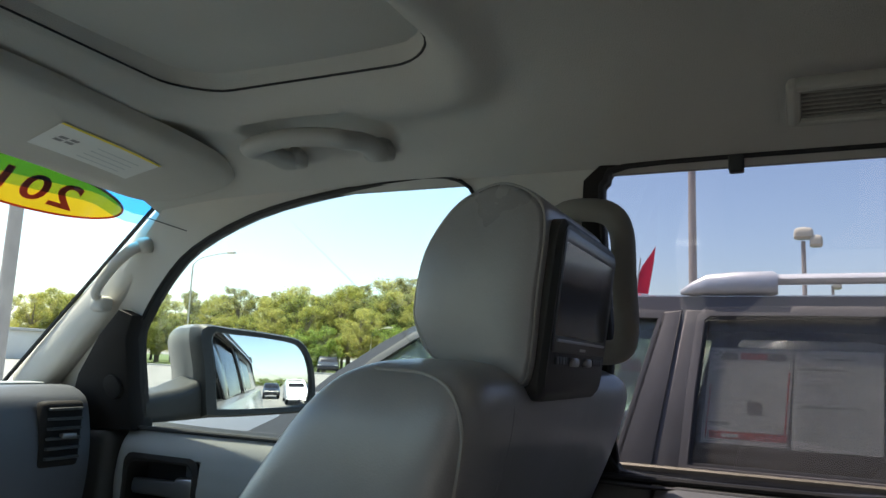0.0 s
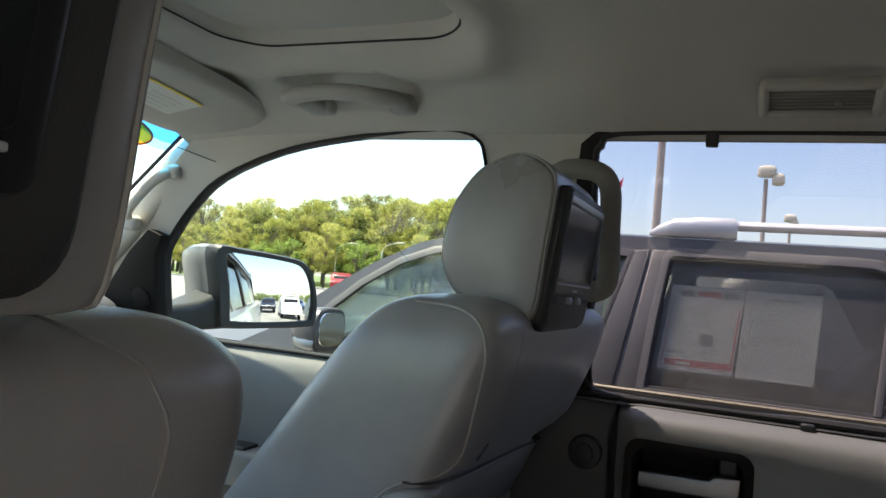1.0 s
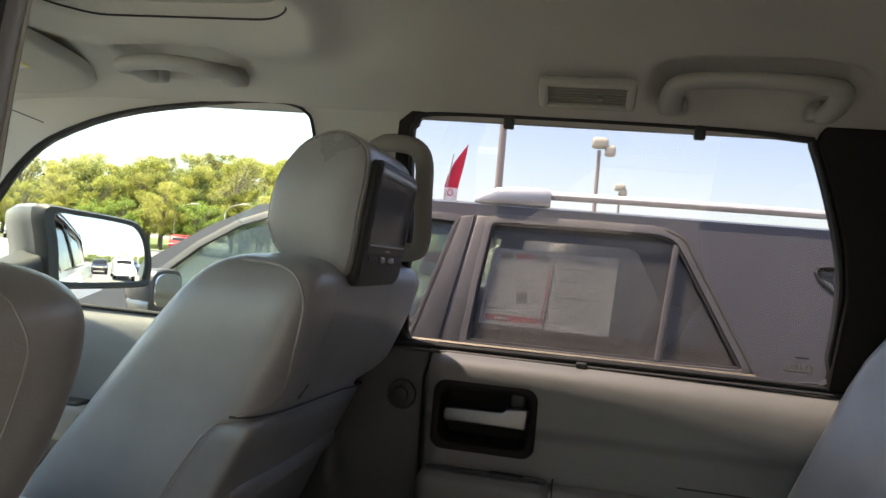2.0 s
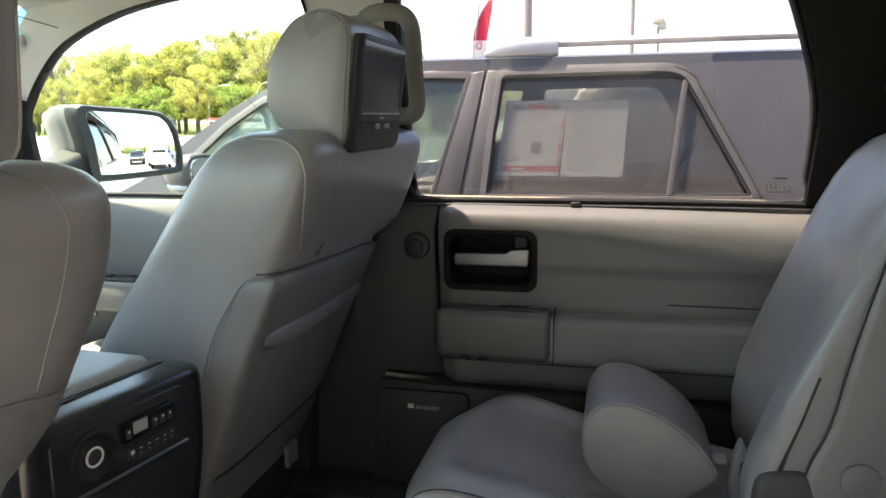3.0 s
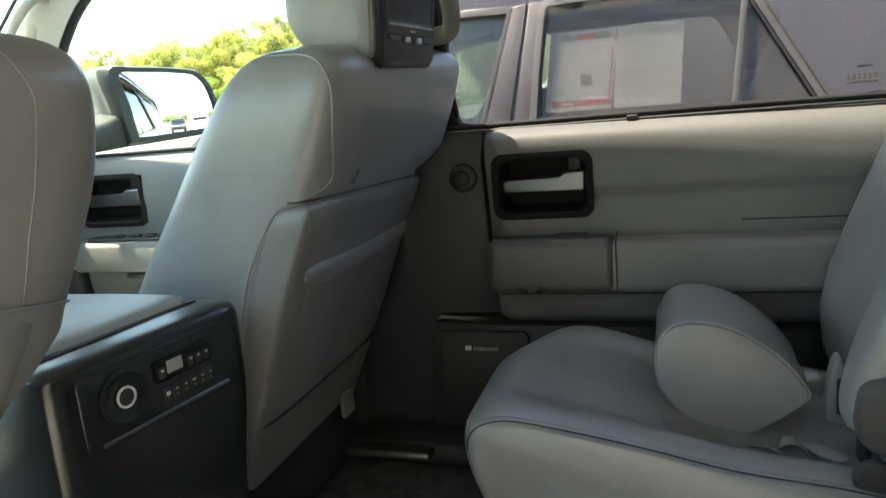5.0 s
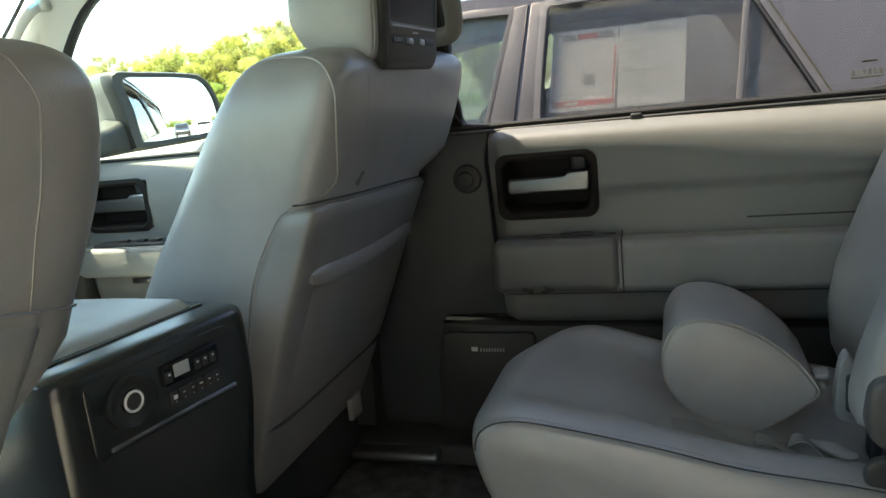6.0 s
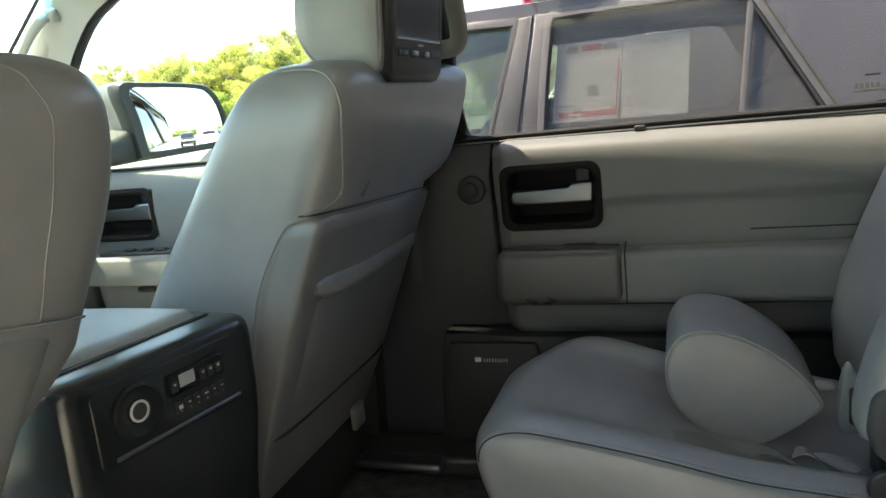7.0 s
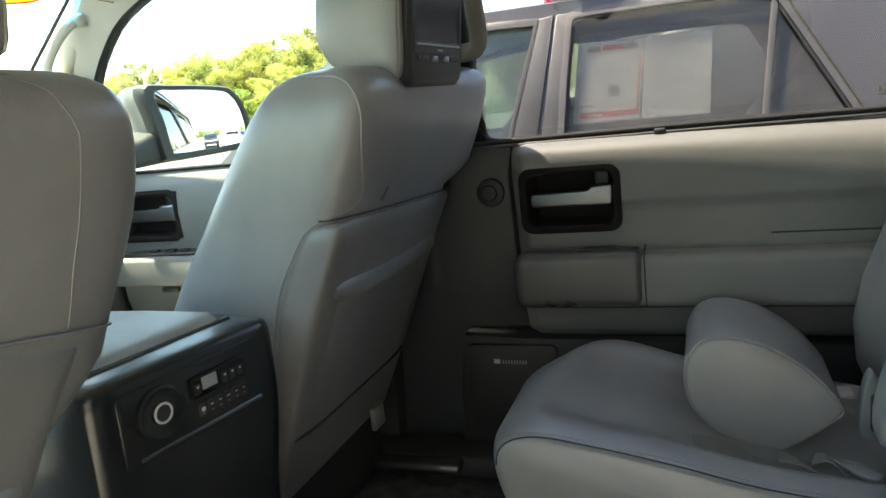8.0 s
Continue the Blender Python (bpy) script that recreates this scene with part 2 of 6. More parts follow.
def prism(poly, axis, a, b, bevel=0.0, seg=2):
    """A flat outline pushed from a to b along an axis, its rims rounded. a and b may be functions of the outline's point."""
    fa = a if callable(a) else (lambda p: a)
    fb = b if callable(b) else (lambda p: b)
    sg = 1.0 if fb(poly[0]) > fa(poly[0]) else -1.0
    rings = []
    steps = [i / seg * math.pi / 2 for i in range(seg + 1)] if bevel else [math.pi / 2]
    for th in steps:
        lp = offset_loop(poly, bevel * (1 - math.sin(th))) if bevel else poly
        rings.append([lift(p, axis, fa(p) + sg * bevel * (1 - math.cos(th))) for p in lp])
    if not bevel:
        rings[-1] = [lift(p, axis, fa(p)) for p in poly]
    for th in reversed(steps):
        lp = offset_loop(poly, bevel * (1 - math.sin(th))) if bevel else poly
        rings.append([lift(p, axis, fb(p) - sg * bevel * (1 - math.cos(th))) for p in lp])
    if not bevel:
        rings = [[lift(p, axis, f(p)) for p in poly] for f in (fa, fb)]
    return loft(rings)


def band(loop, grow, shrink, fy, depth):
    """A flat frame along a closed outline in x and z, laid at y = fy(point), proud by depth."""
    o, i = offset_loop(loop, -grow), offset_loop(loop, shrink)
    rings = [[Vector((p[0], fy(p) + d, p[1])) for p in lp] for lp, d in ((o, 0.0), (o, depth * 0.7), (offset_loop(loop, -grow * 0.6), depth), (offset_loop(loop, shrink * 0.6), depth), (i, depth * 0.6), (i, 0.0))]
    bm = loft(rings + [rings[0]], caps=False)
    bmesh.ops.remove_doubles(bm, verts=bm.verts, dist=1e-6)
    return bm


def loft(rings, caps=True, closed=True):
    bm = bmesh.new()
    vs = [[bm.verts.new(p) for p in r] for r in rings]
    n = len(rings[0])
    for a, b in zip(vs, vs[1:]):
        for i in range(n if closed else n - 1):
            j = (i + 1) % n
            bm.faces.new((a[i], a[j], b[j], b[i]))
    if caps and closed:
        for r in (vs[0], vs[-1]):
            bm.faces.new(r)
    return bm


def smooth_path(pts, steps=6, closed=False):
    pts = [Vector(p) for p in pts]
    n = len(pts)
    out = []
    for i in range(n if closed else n - 1):
        p0 = pts[(i - 1) % n] if closed or i > 0 else pts[0] * 2 - pts[1]
        p1, p2 = pts[i], pts[(i + 1) % n]
        p3 = pts[(i + 2) % n] if closed or i + 2 < n else p2 * 2 - p1
        for k in range(steps):
            t = k / steps
            out.append(0.5 * (2 * p1 + (p2 - p0) * t + (2 * p0 - 5 * p1 + 4 * p2 - p3) * t * t + (3 * p1 - p0 - 3 * p2 + p3) * t ** 3))
    if not closed:
        out.append(pts[-1])
    return out


def smooth2(pts, steps=5, closed=True):
    return [(p.x, p.y) for p in smooth_path([(a, b, 0) for a, b in pts], steps, closed)]


def sweep(path, r, n=8, closed=False, flat=1.0, up=None):
    """A round or oval bar along a path; flat squeezes it along up."""
    path = [Vector(p) for p in path]
    m = len(path)
    rings = []
    ref = Vector(up) if up else Vector((0.13, 0.29, 0.95))
    for i, p in enumerate(path):
        a = path[(i - 1) % m] if closed or i > 0 else p
        b = path[(i + 1) % m] if closed or i < m - 1 else p
        t = (b - a).normalized()
        s = t.cross(ref)
        if s.length < 1e-4:
            s = t.cross(Vector((1, 0, 0)))
        s.normalize()
        u = s.cross(t)
        rr = r(i / (m - 1)) if callable(r) else r
        rings.append([p + s * (rr * math.cos(k * 2 * math.pi / n)) + u * (rr * flat * math.sin(k * 2 * math.pi / n)) for k in range(n)])
    if closed:
        rings.append(rings[0])
        bm = loft(rings, caps=False)
        bmesh.ops.remove_doubles(bm, verts=bm.verts, dist=1e-6)
        return bm
    return loft(rings)


def dashes(path, r, on, off, n=5):
    """A row of stitches along a path, as one mesh."""
    path = [Vector(p) for p in path]
    verts, faces, run, start = [], [], 0.0, None
    for a, b in zip(path, path[1:]):
        d = (b - a).length
        t = 0.0
        while t < d:
            p = a.lerp(b, t / d)
            phase = run % (on + off)
            if phase < 1e-4:
                q = p + (b - a).normalized() * on
                ax = (b - a).normalized()
                s1 = ax.cross(Vector((0.1, 0.2, 0.97))).normalized()
                s2 = ax.cross(s1)
                i = len(verts)
                for c in (p, q):
                    verts += [c + s1 * (r * math.cos(k * 2 * math.pi / n)) + s2 * (r * math.sin(k * 2 * math.pi / n)) for k in range(n)]
                faces += [(i + k, i + (k + 1) % n, i + n + (k + 1) % n, i + n + k) for k in range(n)] + [tuple(range(i, i + n)), tuple(range(i + n, i + 2 * n))]
                run, t = on, t + on
            else:
                t += off
                run = 0.0
    me = bpy.data.meshes.new("stitches")
    me.from_pydata([tuple(v) for v in verts], [], faces)
    return me


def sheet(fn, us, vs):
    bm = bmesh.new()
    g = [[bm.verts.new(fn(u, v)) for v in vs] for u in us]
    for i in range(len(us) - 1):
        for j in range(len(vs) - 1):
            bm.faces.new((g[i][j], g[i + 1][j], g[i + 1][j + 1], g[i][j + 1]))
    return bm


def span(a, b, n):
    return [a + (b - a) * i / (n - 1) for i in range(n)]


def thicken(bm, d):
    """Gives an open sheet a thickness along d."""
    geo = bmesh.ops.extrude_face_region(bm, geom=bm.faces[:])
    bmesh.ops.translate(bm, vec=d, verts=[g for g in geo["geom"] if isinstance(g, bmesh.types.BMVert)])
    return bm


def holed(outer, holes, place, d):
    """A flat plate with openings, laid into the world by place(p), of thickness d."""
    bm = bmesh.new()
    edges = []
    for loop in (outer, *holes):
        vs = [bm.verts.new((p[0], 0, p[1])) for p in loop]
        edges += [bm.edges.new((vs[i], vs[(i + 1) % len(vs)])) for i in range(len(vs))]
    bmesh.ops.triangle_fill(bm, edges=edges, use_beauty=True, normal=(0, 1, 0))
    thicken(bm, Vector((0, 1, 0)))
    for v in bm.verts:
        deep = v.co.y > 0.5
        p = place((v.co.x, v.co.z))
        v.co = p + (Vector(d) if deep else Vector((0, 0, 0)))
    return bm


def rounded(cx, cy, hx, hy, r, n=5):
    out = []
    for sx, sy, a0 in ((1, 1, 0), (-1, 1, 90), (-1, -1, 180), (1, -1, 270)):
        for k in range(n + 1):
            a = radians(a0 + 90 * k / n)
            out.append((cx + sx * (hx - r) + r * math.cos(a), cy + sy * (hy - r) + r * math.sin(a)))
    return out


def letters(text, size, place, depth=0.0006, bold=0.0):
    """Raised letters from the built-in font, laid by place(u, v, w)."""
    cu = bpy.data.curves.new("t", 'FONT')
    cu.body, cu.size, cu.align_x, cu.align_y = text, size, 'CENTER', 'CENTER'
    cu.extrude = depth
    cu.offset = bold
    cu.resolution_u = 4
    ob = bpy.data.objects.new("t", cu)
    scene.collection.objects.link(ob)
    me = bpy.data.meshes.new_from_object(ob.evaluated_get(bpy.context.evaluated_depsgraph_get()))
    bpy.data.objects.remove(ob)
    for v in me.vertices:
        v.co = place(v.co.x, v.co.y, v.co.z)
    return me


def sstep(a, b, x):
    t = max(0.0, min(1.0, (x - a) / (b - a)))
    return t * t * (3 - 2 * t)


def curve_of(pts):
    """Piecewise linear function through (x, y) pairs."""
    def f(x):
        if x <= pts[0][0]:
            return pts[0][1]
        for (x0, y0), (x1, y1) in zip(pts, pts[1:]):
            if x <= x1:
                return y0 + (y1 - y0) * (x - x0) / (x1 - x0)
        return pts[-1][1]
    return f

# ---- the cabin: the car points towards -x, its passenger side is +y ----
BELT = 1.27


def glass_y(z):
    return 0.80 - 0.31 * (z - BELT)


FRONT_WIN = smooth2([(-0.50, 1.272), (-0.90, 1.272), (-1.28, 1.272), (-1.322, 1.276), (-1.318, 1.36), (-1.305, 1.45), (-1.275, 1.495), (-1.209, 1.562), (-1.125, 1.621), (-0.977, 1.674), (-0.816, 1.702), (-0.657, 1.714), (-0.590, 1.713), (-0.557, 1.700), (-0.542, 1.664), (-0.525, 1.48), (-0.506, 1.29)], 3)
REAR_WIN = smooth2([(-0.345, 1.277), (-0.347, 1.45), (-0.349, 1.660), (-0.340, 1.693), (-0.310, 1.710), (-0.10, 1.713), (0.16, 1.711), (0.330, 1.703), (0.350, 1.692), (0.386, 1.613), (0.420, 1.52), (0.436, 1.44), (0.438, 1.33), (0.434, 1.277), (0.2, 1.276), (0.0, 1.276)], 3)
QUARTER = rounded(1.20, 1.49, 0.45, 0.19, 0.05)


def at_side(side, off=0.0):
    return lambda p: Vector((p[0], side * (glass_y(p[1]) + off), p[1]))


def side_wall(side, name, label):
    w = thing(name, label, "side trim", (0, side * 0.8, 1.27), kind="structure")
    outer = [(-1.66, 1.265), (-1.66, 1.28), (-1.19, 1.695), (-1.05, 1.75), (2.25, 1.75), (2.25, 1.265)]
    holes = [FRONT_WIN, REAR_WIN, QUARTER]
    part("upper_trim", holed(outer, holes, at_side(side), (0, side * 0.022, 0)), PILLAR, w)
    return w


wall_r = side_wall(1, "wall_right", "pale grey upper side trim with window openings")
side_wall(-1, "wall_left", "pale grey upper side trim with window openings")

# black seals round the window openings
for nm, loop in (("front_window_seal", FRONT_WIN), ("rear_window_seal", REAR_WIN)):
    path = [Vector((x, glass_y(z) - 0.004, z)) for x, z in loop]
    part(nm, sweep(path, 0.0020 if loop is FRONT_WIN else 0.0042, 8, closed=True), RUBBER, wall_r)
    inner = offset_loop(loop, 0.002)
    part(nm.replace("seal", "channel"), loft([[Vector((p[0], glass_y(p[1]) + d, p[1])) for p in lp] for lp, d in ((offset_loop(loop, -0.004), -0.001), (inner, 0.0), (inner, 0.024), (offset_loop(loop, -0.004), 0.025))], caps=False), RUBBER, wall_r)
part("corner_panel", prism([(-1.50, 1.262), (-1.322, 1.265), (-1.316, 1.36), (-1.303, 1.45), (-1.276, 1.494), (-1.312, 1.506), (-1.372, 1.455), (-1.44, 1.375)], 'y', lambda p: glass_y(p[1]) - 0.030 - 0.12 * max(0.0, -1.33 - p[0]), lambda p: glass_y(p[1]) + 0.005, 0.004), MATT, wall_r, "matt black corner panel at the door mirror")
part("tweeter", prism([(-1.352 + 0.024 * math.cos(a), 1.352 + 0.024 * math.sin(a)) for a in [i * math.pi / 12 for i in range(24)]], 'y', lambda p: glass_y(p[1]) - 0.040, lambda p: glass_y(p[1]) - 0.026, 0.004), MATT, wall_r, "round tweeter cover")
# rear pillar cover, black
part("rear_pillar_cover", prism([(0.440, 1.268), (0.442, 1.44), (0.426, 1.52), (0.392, 1.613), (0.352, 1.700), (0.36, 1.722), (0.70, 1.722), (0.72, 1.268)], 'y', lambda p: glass_y(p[1]) - 0.02, lambda p: glass_y(p[1]) + 0.006, 0.006), MATT, wall_r, "matt black rear pillar cover")
# front pillar, a rounded bar that carries a grip
pil = []
for k in range(15):
    t = k / 14
    c = Vector((-1.62 + 0.49 * t, 0.772 - 0.045 * t, 1.315 + 0.425 * t))
    slim = 0.020 * (1 - t) ** 1.5
    c += Vector((-0.66, 0, 0.75)) * (0.014 + slim)
    r1, r2 = 0.072 - 0.024 * t - slim, 0.070 - 0.034 * t - slim
    ax, bx = Vector((0.66, 0, -0.75)), Vector((0.28, -0.94, -0.12))
    pil.append([c + ax * (r1 * math.copysign(abs(math.cos(a)) ** 0.8, math.cos(a))) + bx * (r2 * math.copysign(abs(math.sin(a)) ** 0.8, math.sin(a))) for a in [i * 2 * math.pi / 20 for i in range(20)]])
part("front_pillar", loft(pil), PILLAR, wall_r, "pale grey front pillar trim")
grip = thing("pillar_handle", "pale grey grip moulded on the windscreen pillar", "grab handle", (-1.26, 0.63, 1.56))
gp = smooth_path([(-1.352, 0.695, 1.518), (-1.350, 0.672, 1.533), (-1.328, 0.662, 1.556), (-1.290, 0.660, 1.592), (-1.258, 0.668, 1.620), (-1.244, 0.686, 1.630)], 5)
part("grip", sweep(gp, 0.012, 12, flat=0.7, up=(0, 1, 0)), PILLAR, grip)
part("lower_cap", rbox((-1.352, 0.690, 1.515), (0.04, 0.03, 0.032), 0.010), PILLAR, grip)
part("upper_cap", rbox((-1.244, 0.686, 1.630), (0.036, 0.03, 0.03), 0.010), PILLAR, grip)

# middle pillar: lower half in dark plastic, belt anchor
part("middle_pillar_lower", prism([(-0.298, 1.266), (-0.312, 1.20), (-0.308, 1.04), (-0.295, 0.93), (-0.29, 0.865), (-0.43, 0.86), (-0.44, 0.57), (-0.66, 0.57), (-0.64, 0.9), (-0.62, 1.266)], 'y', lambda p: 0.813, 0.85, 0.008), POST_LOW, wall_r, "dark grey plastic pillar cover")
anchor = thing("seat_belt_anchor", "dark round seat belt anchor cover on the pillar", "seat belt", (-0.335, 0.742, 1.176))
for r0, d0, d1, mt, nm in ((0.030, 0.815, 0.797, TRIM_DARK, "cover"), (0.017, 0.798, 0.787, BLACK, "bolt_cap")):
    part(nm, prism([(-0.352 + r0 * math.cos(a), 1.165 + r0 * math.sin(a)) for a in [i * math.pi / 12 for i in range(24)]], 'y', d0, d1, 0.004), mt, anchor)

part("pillar_joint", sweep([(x, glass_y(1.727) - 0.001, 1.727 + 0.004 * math.sin((x + 0.54) * 9)) for x in span(-0.56, -0.33, 8)], 0.0012, 5), SEAM, wall_r, "thin joint over the pillar")
part("pillar_joint", sweep([(-1.215 + 0.095 * t, 0.655 + 0.01 * t, 1.678 - 0.028 * t) for t in span(0, 1, 5)], 0.0012, 5), SEAM, wall_r, "thin joint at the front pillar")
# vertical grip on the middle pillar
bg = thing("pillar_handle", "grey vertical grip on the middle pillar", "grab handle", (-0.37, 0.69, 1.56))
lp = smooth_path([(-0.425, 0.692, 1.650), (-0.385, 0.678, 1.655), (-0.340, 0.674, 1.648), (-0.320, 0.676, 1.620), (-0.317, 0.682, 1.55), (-0.316, 0.695, 1.48), (-0.330, 0.705, 1.455), (-0.375, 0.712, 1.452), (-0.42, 0.715, 1.455)], 5)
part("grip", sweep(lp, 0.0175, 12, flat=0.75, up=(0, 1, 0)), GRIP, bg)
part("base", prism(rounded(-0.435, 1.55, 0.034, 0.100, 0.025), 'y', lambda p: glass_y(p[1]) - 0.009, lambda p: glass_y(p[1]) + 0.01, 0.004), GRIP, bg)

part("division_strip", prism([(-0.378, 1.275), (-0.347, 1.275), (-0.349, 1.45), (-0.351, 1.660), (-0.343, 1.694), (-0.318, 1.712), (-0.345, 1.716), (-0.372, 1.695), (-0.379, 1.64)], 'y', lambda p: glass_y(p[1]) - 0.005, lambda p: glass_y(p[1]) + 0.002, 0.002), MATT, wall_r, "black strip at the window's front edge")

# ---- glass ----


def pane(name, loop, side, mat, label):
    w = thing(name, label, "window", (loop[0][0], side * 0.8, 1.27), kind="structure")
    part("pane", prism(loop, 'y', lambda p: side * (glass_y(p[1]) + 0.011), lambda p: side * (glass_y(p[1]) + 0.015)), mat, w)
    return w


pane("window_1", FRONT_WIN, 1, CLEAR, "clear front passenger window")
win_rear = pane("window_2", REAR_WIN, 1, TINT, "tinted rear passenger window")
pane("window_3", QUARTER, 1, REARGLASS, "tinted cargo window")
pane("window_4", FRONT_WIN, -1, CLEAR, "clear driver window")
pane("window_5", QUARTER, -1, REARGLASS, "tinted cargo window")


def screen_at(y, t, off=0.0):
    """A point on the windscreen: y across, t from the top edge (0) to the cowl (1)."""
    b = 1 - (y / 0.72) ** 2
    return Vector((-1.262 - 0.43 * t - 0.11 * b + off, y, 1.728 - 0.40 * t + 0.012 * b))


ws = thing("window_6", "raked windscreen with a blue shade band and a year sticker", "windscreen", (-1.5, 0, 1.35), kind="structure")
part("pane", sheet(lambda y, t: screen_at(y, t), span(-0.73, 0.73, 25), span(-0.12, 1.05, 9)), CLEAR, ws)


def band_low(y):
    return 0.026 + 0.05 * sstep(0.60, 0.70, abs(y))


part("shade_band", sheet(lambda y, t: screen_at(y, -0.12 + (0.12 + band_low(y)) * t, 0.003), span(-0.72, 0.72, 61), span(0, 1, 4)), BAND, ws, "blue tinted band along the windscreen top")
part("header_trim", sweep([screen_at(y, -0.115, 0.02) for y in span(-0.70, 0.70, 20)], 0.024, 10), PILLAR, ws)
part("windscreen_seal", sweep([screen_at(0.722, t, 0.006) for t in span(-0.05, 1.0, 10)], 0.0045, 6), RUBBER, ws, "thin black edge of the windscreen")
part("shade_band_edge", sheet(lambda y, t: screen_at(y, band_low(y) + 0.04 * t, 0.003), span(-0.72, 0.72, 61), span(0, 1, 3)), BAND_LOW, ws)
YC, TC = 0.485, 0.045


def on_sticker(u, v, w):
    return screen_at(YC - u, TC - v / 0.59 - 0.18 * u, -0.008 + w)


def oval(a, b, d, n=40):
    bm = bmesh.new()
    vs = [bm.verts.new(on_sticker(a * math.cos(i * 2 * math.pi / n), b * math.sin(i * 2 * math.pi / n), d)) for i in range(n)]
    c = bm.verts.new(on_sticker(0, 0, d))
    for i in range(n):
        bm.faces.new((vs[i], vs[(i + 1) % n], c))
    return bm


STICK_Y = surface("sticker_yellow", (0.85, 0.60, 0.02), 0.5, mottle=0.04)
STICK_R = surface("sticker_red", (0.85, 0.07, 0.03), 0.5)
for sm in (STICK_Y, STICK_R):
    nn, ll = sm.node_tree.nodes, sm.node_tree.links
    thin = nn.new("ShaderNodeBsdfTranslucent")
    mx = nn.new("ShaderNodeMixShader")
    mx.inputs[0].default_value = 0.16
    for rampn in nn:
        if rampn.bl_idname == "ShaderNodeValToRGB":
            ll.new(rampn.outputs[0], thin.inputs[0])
    ll.new(nn["Principled BSDF"].outputs[0], mx.inputs[1])
    ll.new(thin.outputs[0], mx.inputs[2])
    ll.new(mx.outputs[0], nn["Material Output"].inputs[0])
sticker = thing("year_sticker", "yellow oval year sticker with red numerals on the windscreen", "sticker", on_sticker(0, 0, 0))
part("rim", sweep([on_sticker(0.196 * math.cos(i * math.pi / 24), 0.052 * math.sin(i * math.pi / 24), 0.002) for i in range(48)], 0.0026, 6, closed=True), STICK_R, sticker)
part("face", oval(0.195, 0.051, 0.002), STICK_Y, sticker)
for i, ch in enumerate("2013"):
    part("numeral", letters(ch, 0.080, lambda u, v, w: on_sticker((u - 0.068 + 0.0455 * i) * 1.25, v - 0.006, 0.005 + w), 0.0006, 0.0014), STICK_R, sticker, "red numeral")

# ---- ceiling ----


def rect_sdf(x, y, cx, hx, hy, r):
    qx, qy = abs(x - cx) - hx + r, abs(y) - hy + r
    return math.hypot(max(qx, 0), max(qy, 0)) + min(max(qx, qy), 0) - r


HANDLES = ((-0.743, 0.092, 0.530), (0.222, 0.128, 0.556))   # middle, half length, middle across


def liner_z(x, y, recess=True):
    a = abs(y)
    side = 0.088 * min(1.15, (a - 0.36) / 0.30) ** 1.7 if a > 0.36 else 0.0
    front = 0.066 * ((-0.82 - x) / 0.43) ** 1.5 if x < -0.82 else 0.0
    z = 1.800 - math.hypot(side, front)
    if x > 1.2:
        z -= 0.05 * ((x - 1.2) / 1.0) ** 2
    d = rect_sdf(x, y, -0.682, 0.204, 0.415, 0.075)
    if d > 0:
        z -= 0.028 * math.exp(-((d - 0.055) / 0.048) ** 2) * sstep(-0.385, -0.475, x)
    elif recess:
        z += 0.030 * sstep(0.0, -0.012, d)
    if recess:
        for hx, L, yc in HANDLES:
            q = (abs(x - hx) / (L + 0.026)) ** 4 + (abs(abs(y) - yc) / 0.068) ** 4
            if q < 1.3:
                z += 0.026 * sstep(1.25, 0.45, q)
    return z


def axis_steps(a, b, fine0, fine1, df, dc):
    out, x = [], a
    while x < b - 1e-6:
        out.append(x)
        x += df if fine0 <= x < fine1 else dc
    return out + [b]


lx = axis_steps(-1.205, 2.25, -0.96, 0.40, 0.009, 0.024)
ly = axis_steps(-0.68, 0.68, -0.68, 0.68, 0.010, 0.02)
ceil_ = part("ceiling", thicken(sheet(lambda x, y: Vector((x, y, liner_z(x, y))), lx, ly), Vector((0, 0, 0.05))), HEAD, sharp=60)
tagged(ceil_, "pale cloth headliner with a sunroof recess", "ceiling", kind="structure")
sr = thing("sunroof_shade", "closed cloth sunroof shade in the headliner", "sunroof", (-0.68, 0, 1.82))
part("shade_panel", sheet(lambda x, y: Vector((x, y, 1.822 - 0.010 * (1 - (y / 0.43) ** 2) - 0.006 * (1 - ((x + 0.68) / 0.21) ** 2))), span(-0.892, -0.468, 14), span(-0.425, 0.425, 24)), HEAD, sr)
part("edge_seal", sweep([Vector((x, y, liner_z(x * 1.0, y, False) - 0.001)) for x, y in rounded(-0.682, 0, 0.2035, 0.4145, 0.075, 8)], 0.0017, 6, closed=True), RUBBER, sr, "dark rubber edge of the sunroof")

# roof skin, rear wall, floor, bulkhead: they close the cabin
roof = part("roof", thicken(sheet(lambda x, y: Vector((x, y, 1.875 - 0.10 * (y / 0.72) ** 4 - (0.09 * ((-0.8 - x) / 0.5) ** 2 if x < -0.8 else 0))), span(-1.215, 2.3, 20), span(-0.72, 0.72, 13)), Vector((0, 0, 0.01))), SILVER)
tagged(roof, "silver painted roof skin", "roof", kind="structure")
floor = part("floor", thicken(sheet(lambda x, y: Vector((x, y, 0.56 + (0.10 * sstep(0.24, 0.14, abs(y)) if x < -0.45 else 0))), span(-2.0, 2.3, 50), span(-0.84, 0.84, 40)), Vector((0, 0, -0.05))), CARPET)
tagged(floor, "dark grey carpeted cabin floor", "floor", kind="structure")
